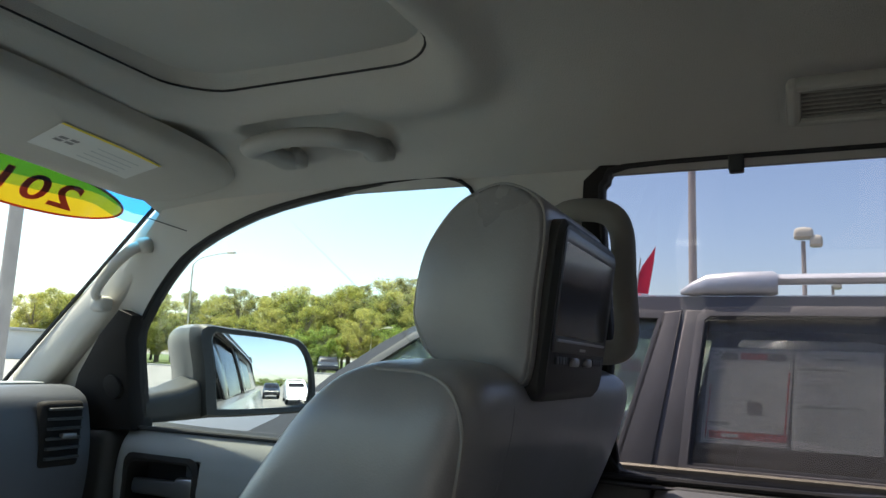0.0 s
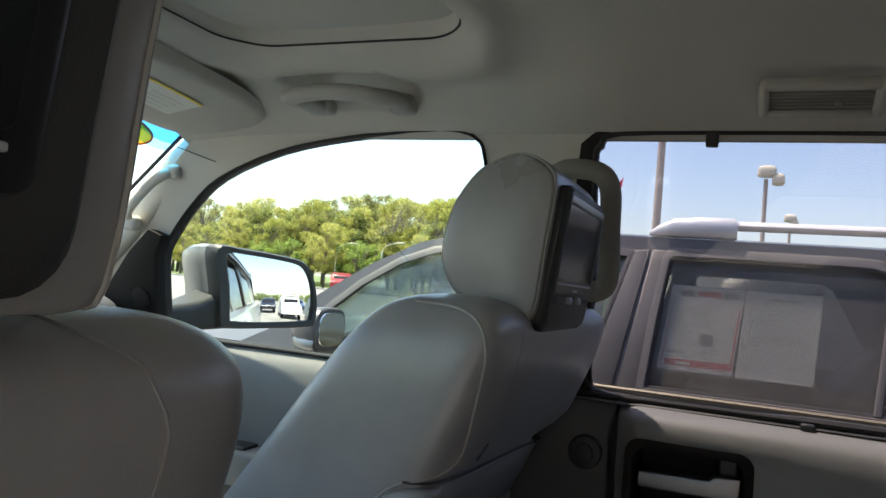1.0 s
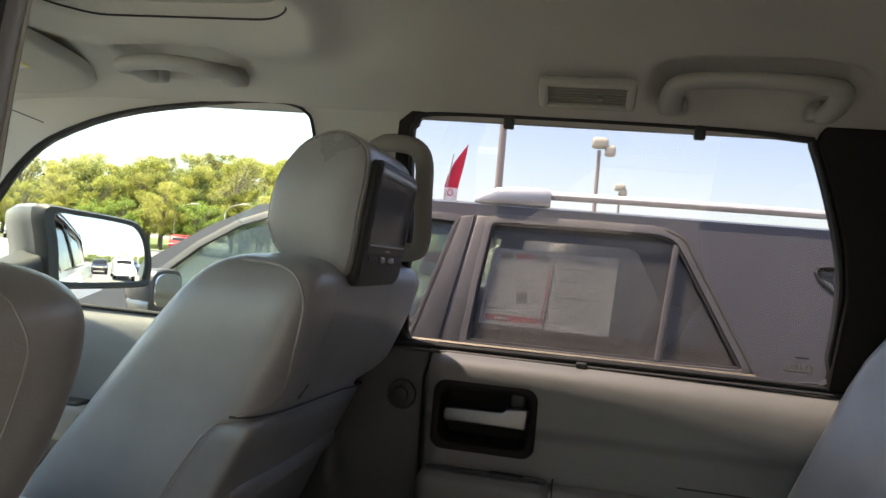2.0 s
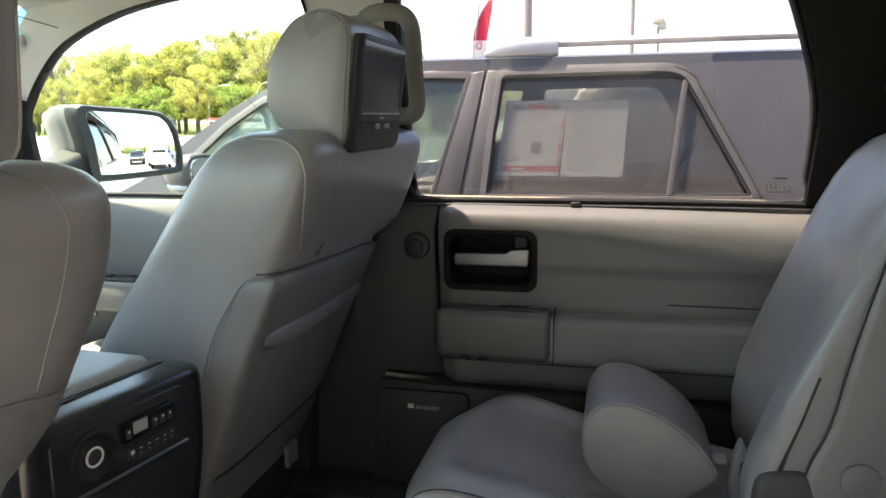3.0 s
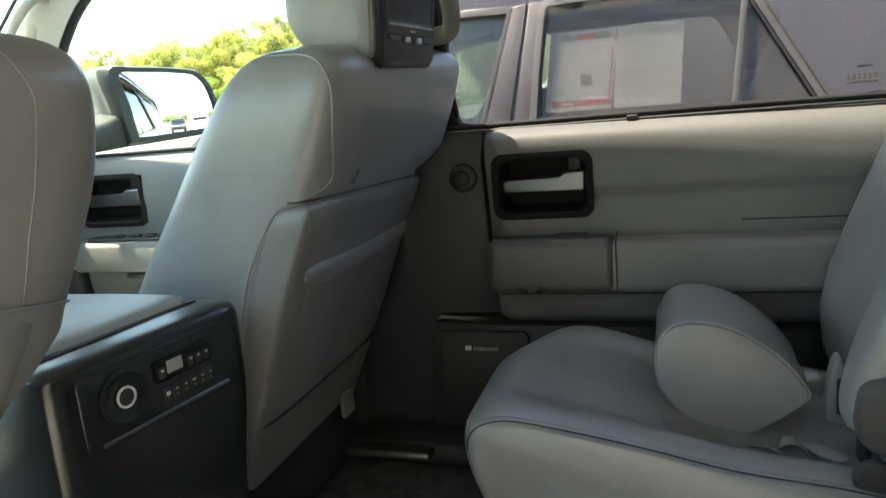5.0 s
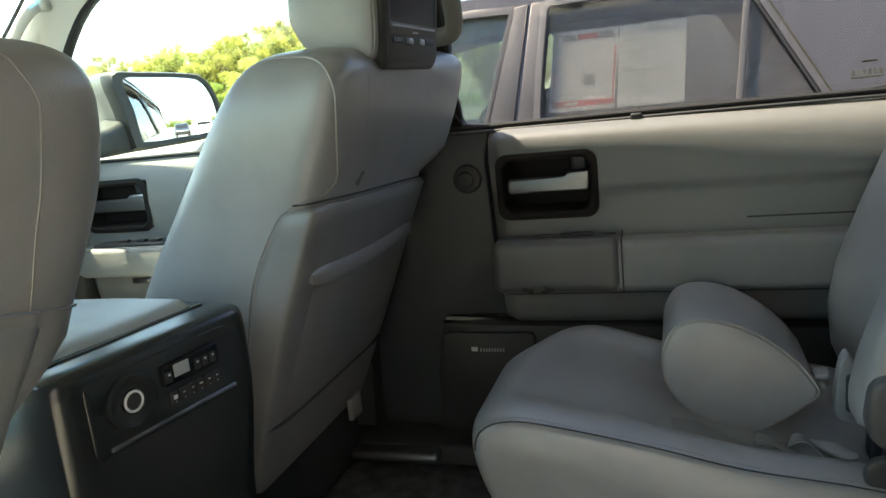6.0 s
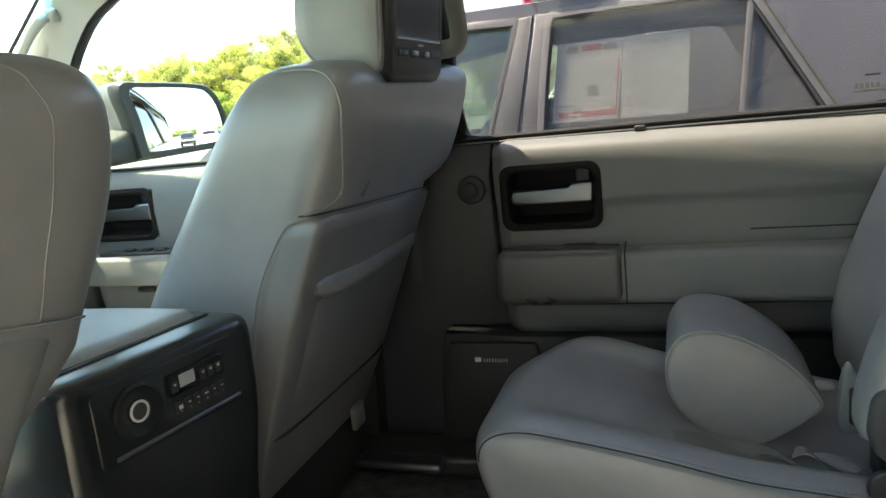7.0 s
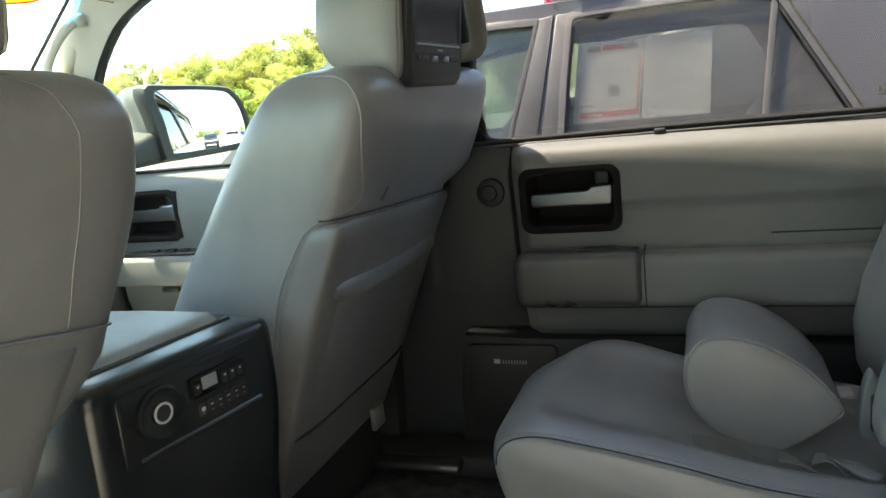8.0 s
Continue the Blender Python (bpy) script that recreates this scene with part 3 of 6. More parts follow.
rear_wall = part("wall_rear", holed([(-0.82, 0.5), (0.82, 0.5), (0.82, 1.26), (0.70, 1.85), (-0.70, 1.85), (-0.82, 1.26)], [rounded(0, 1.50, 0.60, 0.19, 0.06)], lambda p: Vector((2.27, p[0], p[1])), (0.04, 0, 0)), TRIM_DARK)
tagged(rear_wall, "dark tailgate trim with a window opening", "tailgate", kind="structure")
w7 = thing("window_7", "dark tinted tailgate window", "window", (2.29, 0, 1.5), kind="structure")
part("pane", prism(rounded(0, 1.50, 0.605, 0.195, 0.06), 'x', 2.285, 2.290), REARGLASS, w7)
bulk = part("bulkhead", rbox((-1.96, 0, 0.92), (0.06, 1.6, 0.8), 0.01), BLACK)
tagged(bulk, "black bulkhead behind the dashboard", "bulkhead", kind="structure")
sill = thing("sill_plate", "grey plastic sill plate along the floor edge", "sill", (-0.5, 0.70, 0.58), kind="structure")
part("plate", rbox((-0.20, 0.735, 0.585), (1.5, 0.11, 0.05), 0.014), TRIM_DARK, sill)
part("scuff_strip", rbox((-0.53, 0.66, 0.600), (0.20, 0.045, 0.022), 0.009), CHROME, sill, "worn bright metal strip")
for s in (1, -1):
    lw = part("wall_lower", rbox((1.35, s * 0.80, 0.90), (1.75, 0.05, 0.76), 0.01), TRIM_DARK)
    tagged(lw, "dark grey cargo side panel", "side panel", kind="structure")

# ---- doors ----


def door_trim(name, label, side, x0, x1, prof, bez, twist, low):
    """A moulded door card: prof gives y over z; bez = (cx, cz, hx, hz) the handle pocket."""
    d = thing(name, label, "car door", ((x0 + x1) / 2, side * 0.78, 0.6), kind="structure")
    f = curve_of(sorted(prof))
    cx, cz, hx, hz = bez

    def at(x, z):
        zz = z
        if twist and z > 1.142:
            zz = max(1.142, 1.268 - (1.268 - z) * (1 + twist * sstep(0.45, -0.32, x)))
        y = sum(f(zz + k * 0.004) for k in (-2, -1, 0, 1, 2)) / 5
        edge = min(x - x0, x1 - x)
        y += 0.03 * (1 - sstep(0, 0.03, edge))
        q = max(abs(x - cx) - hx, abs(z - cz) - hz)
        if q < -0.004:
            y = 0.812
        return Vector((x, side * y, z))
    xs, zs = span(x0, x1, int((x1 - x0) / 0.010)), span(low, 1.268, 70)
    part("card", thicken(sheet(at, xs, zs), Vector((0, side * 0.03, 0))), TRIM, d, "grey moulded vinyl door card", 50)
    return d


PROF_R = [(1.268, 0.796), (1.262, 0.786), (1.247, 0.766), (1.228, 0.750), (1.205, 0.742), (1.17, 0.738), (1.138, 0.738), (1.130, 0.752), (1.06, 0.757), (0.955, 0.757), (0.90, 0.765), (0.862, 0.782), (0.852, 0.80)]
door_r = door_trim("door_2", "grey rear passenger door with black handle pocket and armrest", 1, -0.292, 0.74, PROF_R, (-0.174, 1.150, 0.094, 0.060), 1.6, 0.852)
PROF_F = [(1.268, 0.796), (1.262, 0.786), (1.24, 0.770), (1.21, 0.762), (1.17, 0.758), (1.06, 0.765), (0.95, 0.770), (0.87, 0.79)]
door_f = door_trim("door_1", "grey front passenger door with black handle pocket and armrest", 1, -1.372, -0.60, PROF_F, (-1.225, 1.163, 0.092, 0.058), 0, 0.87)


def pull_handle(d, cx, cz, y, hx, hz):
    """Handle pocket: black surround, cup, bright lever and lock tab."""
    loop_o, loop_i = rounded(cx, cz, hx + 0.006, hz + 0.006, 0.024), rounded(cx, cz, hx - 0.008, hz - 0.008, 0.020)
    ring = bmesh.new()
    a = [ring.verts.new((p[0], y - 0.001, p[1])) for p in loop_o]
    b = [ring.verts.new((p[0], y - 0.0045, p[1])) for p in rounded(cx, cz, hx - 0.003, hz - 0.003, 0.026)]
    c = [ring.verts.new((p[0], y - 0.002, p[1])) for p in loop_i]
    e = [ring.verts.new((p[0], 0.805, p[1])) for p in rounded(cx, cz, hx - 0.016, hz - 0.014, 0.016)]
    n = len(a)
    for s, t in ((a, b), (b, c), (c, e)):
        for i in range(n):
            ring.faces.new((s[i], s[(i + 1) % n], t[(i + 1) % n], t[i]))
    ring.faces.new(e)
    h = part("handle_pocket", ring, MATT, d, "black plastic handle pocket")
    lx0, lx1 = cx - hx + 0.014, cx + hx - 0.010
    lever = prism([(lx0, cz + 0.003), (lx0 + 0.004, cz + 0.014), (lx1 - 0.05, cz + 0.016), (lx1 - 0.043, cz + 0.024), (lx1 - 0.003, cz + 0.026), (lx1, cz + 0.022), (lx1 - 0.002, cz - 0.010), (lx1 - 0.006, cz - 0.015), (lx0 + 0.006, cz - 0.015), (lx0 + 0.001, cz - 0.010)], 'y', y + 0.004, y + 0.024, 0.005, 3)
    part("lever", lever, CHROME, h, "satin chrome pull lever")
    part("lock_tab", rbox((lx1 - 0.022, y + 0.030, cz + 0.038), (0.028, 0.02, 0.030), 0.005), TRIM_DARK, h, "small dark lock tab")


pull_handle(door_r, -0.174, 1.150, 0.738, 0.094, 0.060)
pull_handle(door_f, -1.225, 1.163, 0.760, 0.092, 0.058)

# rear door: armrest with switch panel, lower dark pocket, belt strip, shade clips
ar = prism(rounded(0.16, 0.991, 0.445, 0.0515, 0.020, 6), 'y', 0.695, 0.765, 0.018, 6)
arm_r = part("armrest", ar, ARM, door_r, "padded dark grey armrest")
part("switch_panel", prism(rounded(-0.1615, 0.996, 0.126, 0.0555, 0.024, 6), 'y', 0.689, 0.760, 0.020, 6), surface("switch_panel_plastic", (0.10, 0.10, 0.096), 0.28, grain=0.25, grain_scale=800, spec=0.7), arm_r, "glossy dark grey plastic switch panel")
part("switch", rbox((-0.12, 0.722, 1.052), (0.065, 0.022, 0.010), 0.004), BLACK, arm_r)
part("armrest_seam", sweep([(-0.0345, 0.693, z) for z in span(0.945, 1.045, 4)] + [(-0.035, 0.75, 1.0515)], 0.0016, 6), SEAM, arm_r)
# solid dark bar that paints the shadow gap along the armrest's lower edge
part("armrest_gap", sweep([(-0.282, 0.724, 0.985), (-0.280, 0.712, 0.955)] + [(x, 0.708, 0.9395) for x in span(-0.262, 0.60, 14)], 0.0024, 6), SEAM, arm_r, "dark line drawn for the shadow gap under the armrest")
part("panel_gap", sweep([(x, 0.716, 1.0535) for x in span(-0.272, -0.045, 8)], 0.0022, 6), SEAM, arm_r)
part("upper_slot", rbox((0.39, 0.7565, 1.066), (0.40, 0.004, 0.003), 0.001), TRIM_DARK, door_r, "thin dark slot over the armrest")
part("lower_pocket", prism([(-0.43, 0.862), (-0.30, 0.855), (0.74, 0.845), (0.74, 0.57), (-0.46, 0.57), (-0.45, 0.75)], 'y', 0.762, 0.83, 0.008), BLACK, door_r, "black plastic lower door pocket")
part("speaker_cover", prism(rounded(-0.325, 0.750, 0.100, 0.092, 0.014), 'y', 0.750, 0.768, 0.003), BLACK, door_r, "black speaker cover")
badge = part("speaker_badge", rbox((-0.357, 0.749, 0.806), (0.014, 0.003, 0.010), 0.0008), WHITE_INK, door_r, "small silver maker's plate")
for i in range(9):
    part("badge_bar", rbox((-0.343 + i * 0.0062, 0.749, 0.8045), (0.0026, 0.003, 0.0075), 0), LCD, badge)
BELTR = [(-0.52, 1.270), (-0.35, 1.271), (0.10, 1.273), (0.44, 1.272), (0.72, 1.270)]
part("belt_strip", sweep(smooth_path([(x, 0.791, z) for x, z in BELTR], 6), 0.0055, 8), RUBBER, door_r, "black rubber strip along the window sill")
part("belt_bead", sweep(smooth_path([(x, 0.780, z - 0.009) for x, z in BELTR], 6), 0.003, 6), TRIM_DARK, door_r, "thin bead under the window")
for x in (0.0,):
    part("shade_clip", rbox((x, 0.782, 1.266), (0.022, 0.018, 0.012), 0.004), BLACK, door_r, "small black sunshade clip")
for x in (-0.167, 0.163):
    part("shade_clip", rbox((x, glass_y(1.705) - 0.006, 1.702), (0.019, 0.016, 0.024), 0.003), BLACK, wall_r, "small black sunshade clip")
# front door details
arm_f = part("armrest", prism(rounded(-0.98, 1.034, 0.355, 0.037, 0.022, 6), 'y', 0.705, 0.785, 0.014, 4), TRIM, door_f, "padded grey armrest")
part("switch_panel", rbox((-1.15, 0.742, 1.073), (0.26, 0.05, 0.010), 0.004), TRIM_DARK, arm_f)
for x in (-1.20, -1.15, -1.11):
    part("switch", rbox((x, 0.738, 1.080), (0.026, 0.016, 0.008), 0.003), BLACK, arm_f)
part("door_pull", rbox((-1.195, 0.766, 0.975), (0.05, 0.02, 0.012), 0.004), CHROME, door_f, "small bright pull under the armrest")
part("lower_pocket", prism([(-1.37, 0.885), (-0.60, 0.885), (-0.62, 0.57), (-1.32, 0.57)], 'y', 0.765, 0.83, 0.008), BLACK, door_f)
part("belt_strip", sweep(smooth_path([(-1.36, 0.789, 1.271), (-1.0, 0.792, 1.272), (-0.50, 0.792, 1.271)], 6), 0.0045, 8), RUBBER, door_f)

kick = part("kick_panel", rbox((-1.64, 0.80, 0.92), (0.54, 0.09, 0.70), 0.03), TRIM_DARK)
tagged(kick, "dark grey panel between dashboard and door", "side panel", kind="structure")
gl = part("glass_label", rbox((0.392, glass_y(1.297) + 0.0085, 1.297), (0.052, 0.0012, 0.004), 0, 1, Matrix.Rotation(radians(-17), 4, 'X')), ETCH, win_rear, "small etched glass mark")
for i in range(6):
    part("mark_bar", rbox((0.371 + i * 0.0085, glass_y(1.306) + 0.0085, 1.306), (0.0055, 0.0012, 0.0095), 0, 1, Matrix.Rotation(radians(-17), 4, 'X')), ETCH, gl)
part("mark_bar", rbox((0.395, glass_y(1.324) + 0.0085, 1.324), (0.024, 0.0012, 0.003), 0, 1, Matrix.Rotation(radians(-17), 4, 'X')), BLACK, gl)
# the open rear door on the driver side
DM = Matrix.Translation((-0.40, -0.95, 0)) @ Matrix.Rotation(radians(-62), 4, 'Z')
od = thing("door_3", "half open rear driver-side door of the car", "car door", (0.05, -1.2, 0.5), kind="structure")
for nm, c, s, mt in (("card", (0.53, 0.05, 0.90), (1.06, 0.12, 0.76), TRIM), ("front_post", (0.03, 0.03, 1.50), (0.06, 0.05, 0.46), BLACK), ("rear_post", (0.98, 0.03, 1.48), (0.06, 0.05, 0.42), BLACK), ("top_rail", (0.50, 0.03, 1.71), (0.98, 0.05, 0.05), BLACK)):
    bm = rbox(c, s, 0.012)
    bmesh.ops.transform(bm, matrix=DM, verts=bm.verts)
    part(nm, bm, mt, od)
bm = rbox((0.50, 0.03, 1.48), (0.92, 0.005, 0.42), 0)
bmesh.ops.transform(bm, matrix=DM, verts=bm.verts)
part("pane", bm, REARGLASS, od, "dark tinted door glass")
# driver side: front door card and outer posts (the rear door stands open)
dl = part("wall_left_lower", rbox((-0.95, -0.80, 0.92), (0.95, 0.06, 0.70), 0.02), TRIM)
tagged(dl, "grey driver door card", "car door", kind="structure")

# outside of the passenger side, seen in the door mirror
skin = thing("wall_right_outer", "silver painted outer body side", "car body", (0, 0.98, 0.9), kind="structure")


def body_y(z):
    return 1.0 - 0.10 * ((z - 0.92) / 0.35) ** 2 if z > 0.92 else 1.0 - 0.05 * ((0.92 - z) / 0.4) ** 2


part("side_skin", thicken(sheet(lambda x, z: Vector((x, body_y(z), z)), span(-2.3, 2.4, 24), span(0.45, 1.262, 16)), Vector((0, -0.02, 0))), SILVER, skin)
part("sill_skin", thicken(sheet(lambda x, t: Vector((x, 0.90 - 0.085 * t, 1.262 + 0.006 * t)), span(-1.45, 2.4, 20), span(0, 1, 3)), Vector((0, 0, -0.01))), SILVER, skin)
part("rail_skin", thicken(sheet(lambda x, t: Vector((x, 0.735 - 0.05 * t, 1.72 + 0.10 * t)), span(-1.2, 2.3, 20), span(0, 1, 4)), Vector((0, -0.01, 0))), SILVER, skin)
for x, w in ((-0.435, 0.17), (0.55, 0.2)):
    part("pillar_skin", prism([(x - w / 2, 1.26), (x + w / 2, 1.26), (x + w / 2 - 0.03, 1.73), (x - w / 2 - 0.03, 1.73)], 'y', lambda p: glass_y(p[1]) + 0.026, lambda p: glass_y(p[1]) + 0.034, 0.002), GLOSS_BLACK, skin)

# door mirror
mir = thing("door_mirror", "silver door mirror with black rim reflecting parked cars", "door mirror", (-1.30, 1.05, 1.30))
MN = Vector((0.891, -0.454, 0.043)).normalized()
MU = Vector((0, 0, 1)) - MN * MN.z
MU.normalize()
MS = MN.cross(MU) * -1
if MS.y < 0:
    MS = -MS
MC = Vector((-1.255, 1.070, 1.388))


def mirror_pt(p, d):
    return MC + MS * p[0] + MU * p[1] + MN * d


MOUT = [(x * 0.86, z) for x, z in smooth2([(-0.175, 0.094), (-0.09, 0.098), (0.08, 0.086), (0.130, 0.070), (0.160, 0.030), (0.175, -0.03), (0.172, -0.075), (0.150, -0.092), (0.0, -0.100), (-0.130, -0.102), (-0.148, -0.088), (-0.16, 0.0)], 4)]
rings = []
for d, k, sx in ((0.002, 0.83, 0.009), (0.012, 0.86, 0.008), (0.013, 0.97, 0.0), (0.0, 1.02, 0.0), (-0.030, 1.035, -0.004), (-0.060, 1.03, -0.008), (-0.066, 1.045, -0.008), (-0.120, 1.02, -0.014), (-0.175, 0.93, -0.020), (-0.215, 0.74, -0.024), (-0.238, 0.48, -0.026), (-0.248, 0.18, -0.026)):
    rings.append([mirror_pt((p[0] * k + sx, p[1] * k), d) for p in MOUT])
part("housing", loft(rings[:5], caps=False), BLACK, mir, "black mirror rim")
part("shell", loft(rings[4:]), surface("mirror_shell_paint", (0.19, 0.19, 0.185), 0.4, 0.3, mottle=0.03, coat=0.3), mir, "silver painted mirror shell")
MIRROR_R = 1.35   # the glass is convex
rings = []
for k in (1.0, 0.85, 0.7, 0.55, 0.4, 0.25, 0.1):
    loop = [(p[0] * 0.83 * k + 0.009, p[1] * 0.90 * k) for p in MOUT]
    rings.append([mirror_pt(p, 0.010 - (p[0] ** 2 + p[1] ** 2) / (2 * MIRROR_R)) for p in loop])
g = loft(rings, caps=False)
g.faces.new([v for v in g.verts][-len(MOUT):])
part("mirror_glass", g, MIRROR, mir, "mirror glass")
part("arm", loft([[Vector((x, y, z)) for x, z in rounded(cx, cz, hx, hz, 0.02)] for y, cx, cz, hx, hz in ((0.80, -1.37, 1.306, 0.050, 0.030), (0.90, -1.37, 1.312, 0.050, 0.036), (0.995, -1.36, 1.330, 0.055, 0.050))]), BLACK, mir, "black plastic mirror arm")

# ---- dashboard end ----
dash = thing("dashboard", "dark grey dashboard with an air vent at its end", "dashboard", (-1.5, 0, 0.9))
dp = smooth2([(-1.90, 1.29), (-1.62, 1.338), (-1.46, 1.352), (-1.405, 1.342), (-1.378, 1.31), (-1.362, 1.22), (-1.375, 1.10), (-1.42, 0.95), (-1.55, 0.80), (-1.90, 0.78)], 4)
part("dash_body", prism(dp, 'y', -0.73, 0.715, 0.012), surface("dash_vinyl", (0.085, 0.092, 0.106), 0.45, grain=0.3, grain_scale=700), dash)
vent = part("air_vent", rbox((-1.372, 0.640, 1.265), (0.03, 0.088, 0.122), 0.010), MATT, dash, "black air vent")
for i in range(6):
    part("vent_slat", rbox((-1.354, 0.640, 1.222 + i * 0.018), (0.012, 0.070, 0.005), 0.001, 1), TRIM_DARK, vent)
part("vent_tab", rbox((-1.348, 0.645, 1.262), (0.012, 0.030, 0.010), 0.002), CHROME, vent)
part("demister_grille", rbox((-1.50, 0.60, 1.352), (0.05, 0.16, 0.008), 0.003), LCD, dash)

# ---- visor, ceiling fittings ----
vis = thing("sun_visor", "pale grey sun visor folded up with a printed warning label", "sun visor", (-1.1, 0.36, 1.74))


def visor_at(x, y, d):
    z = 1.757 + 0.125 * (x + 0.93) - 0.018 * max(0, (y - 0.36) / 0.3) ** 2
    return Vector((x, y, z - d))


VO = smooth2([(-0.935, 0.05), (-0.94, 0.40), (-0.955, 0.57), (-0.985, 0.625), (-1.05, 0.640), (-1.11, 0.638), (-1.160, 0.620), (-1.180, 0.585), (-1.182, 0.48), (-1.165, 0.32), (-1.145, 0.05)], 4)
rings = [[visor_at(x, y, -0.006) for x, y in VO], [visor_at(x, y, 0.011) for x, y in VO]]
cxv, cyv = -1.09, 0.36
for k, d in ((0.975, 0.0175), (0.93, 0.0205), (0.5, 0.0215)):
    rings.append([visor_at(cxv + (x - cxv) * k, cyv + (y - cyv) * k, d) for x, y in VO])
part("visor_panel", loft(rings), HEAD, vis)


def visor_patch(corners, d, n=8):
    (ax, ay), (bx, by), (cx2, cy2), (dx, dy) = corners

    def f(u, v):
        x = (ax * (1 - u) + bx * u) * (1 - v) + (dx * (1 - u) + cx2 * u) * v
        y = (ay * (1 - u) + by * u) * (1 - v) + (dy * (1 - u) + cy2 * u) * v
        return visor_at(x, y, d)
    return sheet(f, span(0, 1, n), span(0, 1, n))


lab = part("warning_label", visor_patch([(-0.986, 0.292), (-1.087, 0.312), (-1.104, 0.502), (-1.012, 0.490)], 0.0230), PAPER, vis, "white printed warning label")
part("label_stripe", visor_patch([(-0.986, 0.292), (-0.992, 0.293), (-1.018, 0.491), (-1.012, 0.490)], 0.0238), YELLOW_INK, lab)
for u in (0.322, 0.340):
    for i in range(2):
        part("print_bar", visor_patch([(-1.028 - i * 0.012, u), (-1.036 - i * 0.012, u), (-1.037 - i * 0.012, u + 0.014), (-1.029 - i * 0.012, u + 0.014)], 0.0238, 2), INK, lab)
for i in range(4):
    part("print_bar", visor_patch([(-1.030 - i * 0.015, 0.385), (-1.033 - i * 0.015, 0.385), (-1.042 - i * 0.015, 0.47), (-1.039 - i * 0.015, 0.47)], 0.0238, 2), LCD, lab)
part("hinge", rbox((-0.955, 0.03, 1.755), (0.03, 0.05, 0.03), 0.01), PILLAR, vis)


def roof_handle(label, cx, length, y_in, y_out):
    h = thing("roof_handle", label, "grab handle", (cx, y_out, liner_z(cx, y_out)))
    L = length / 2

    def P(u, k, drop):
        y = y_out + (y_in - y_out) * k
        return Vector((cx + u, y, liner_z(cx + u, y, False) - drop))
    path = smooth_path([P(-L * 0.86, 0.0, -0.004), P(-L * 0.92, 0.14, 0.016), P(-L * 0.96, 0.50, 0.024), P(-L * 0.90, 0.88, 0.026), P(-L * 0.62, 1.0, 0.026), P(0, 1.03, 0.024), P(L * 0.62, 1.0, 0.026), P(L * 0.90, 0.88, 0.026), P(L * 0.96, 0.50, 0.024), P(L * 0.92, 0.14, 0.016), P(L * 0.86, 0.0, -0.004)], 6)
    part("grip", sweep(path, lambda t: 0.0175 + 0.0045 * (2 * abs(t - 0.5)) ** 3, 14, flat=0.75, up=(0, 0, 1)), ROOF_GRIP_SHADED, h)
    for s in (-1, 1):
        part("end_cap", rbox(P(s * L * 0.885, 0.07, 0.010), (0.046, 0.030, 0.026), 0.008, 3), ROOF_GRIP_SHADED, h)
    return h


roof_handle("pale grey grab handle over the front door", -0.743, 0.180, 0.468, 0.588)
roof_handle("pale grey grab handle over the rear door", 0.222, 0.256, 0.497, 0.606)

av = thing("ceiling_vent", "pale grey slatted air vent in the headliner", "air vent", (-0.032, 0.50, 1.74))
VR = Matrix.Rotation(radians(-33), 4, 'X')
VC = Vector((-0.032, 0.508, 1.729))


def vent_box(c, s, bev):
    return rbox(VC + VR.to_3x3() @ Vector(c), s, bev, 2, VR)


for nm, c, s in (("frame_side", (-0.067, 0, -0.006), (0.015, 0.056, 0.022)), ("frame_side", (0.067, 0, -0.006), (0.015, 0.056, 0.022)), ("frame_side", (0, 0.0235, -0.006), (0.136, 0.010, 0.022)), ("frame_side", (0, -0.0235, -0.006), (0.136, 0.010, 0.022))):
    part(nm, vent_box(c, s, 0.0065), VENT_FRAME, av)
part("backing", vent_box((0, 0, 0.004), (0.128, 0.042, 0.008), 0.001), TRIM_DARK, av)
for i in range(7):
    part("slat", vent_box((0, -0.0165 + i * 0.0055, -0.006), (0.122, 0.0024, 0.012), 0.0006), VENT_GREY, av)
part("thumb_tab", vent_box((0.02, 0.002, -0.014), (0.010, 0.007, 0.006), 0.002), VENT_GREY, av)
# ---- front seats ----
SEC = [(0.78, -0.87, -0.600, 0.240), (0.84, -0.865, -0.575, 0.250), (0.92, -0.85, -0.540, 0.256), (1.00, -0.815, -0.507, 0.260), (1.10, -0.758, -0.464, 0.262), (1.20, -0.688, -0.420, 0.262), (1.28, -0.632, -0.385, 0.262), (1.33, -0.596, -0.366, 0.261), (1.37, -0.566, -0.355, 0.257), (1.398, -0.540, -0.353, 0.250), (1.416, -0.516, -0.362, 0.238), (1.427, -0.488, -0.382, 0.216), (1.432, -0.46, -0.41, 0.18)]


SEC = [tuple(p) + (w,) for p, w in zip(((q.x, q.y, q.z) for q in smooth_path([s[:3] for s in SEC], 4)), [q.x for q in smooth_path([(s[3], 0, 0) for s in SEC], 4)])]


def sec_at(z):
    for a, b in zip(SEC, SEC[1:]):
        if z <= b[0]:
            t = (z - a[0]) / (b[0] - a[0])
            return tuple(a[i] + (b[i] - a[i]) * t for i in range(4))
    return SEC[-1]


def sup(a, p):
    c, s = math.cos(a), math.sin(a)
    return math.copysign(abs(c) ** p, c), math.copysign(abs(s) ** p, s)


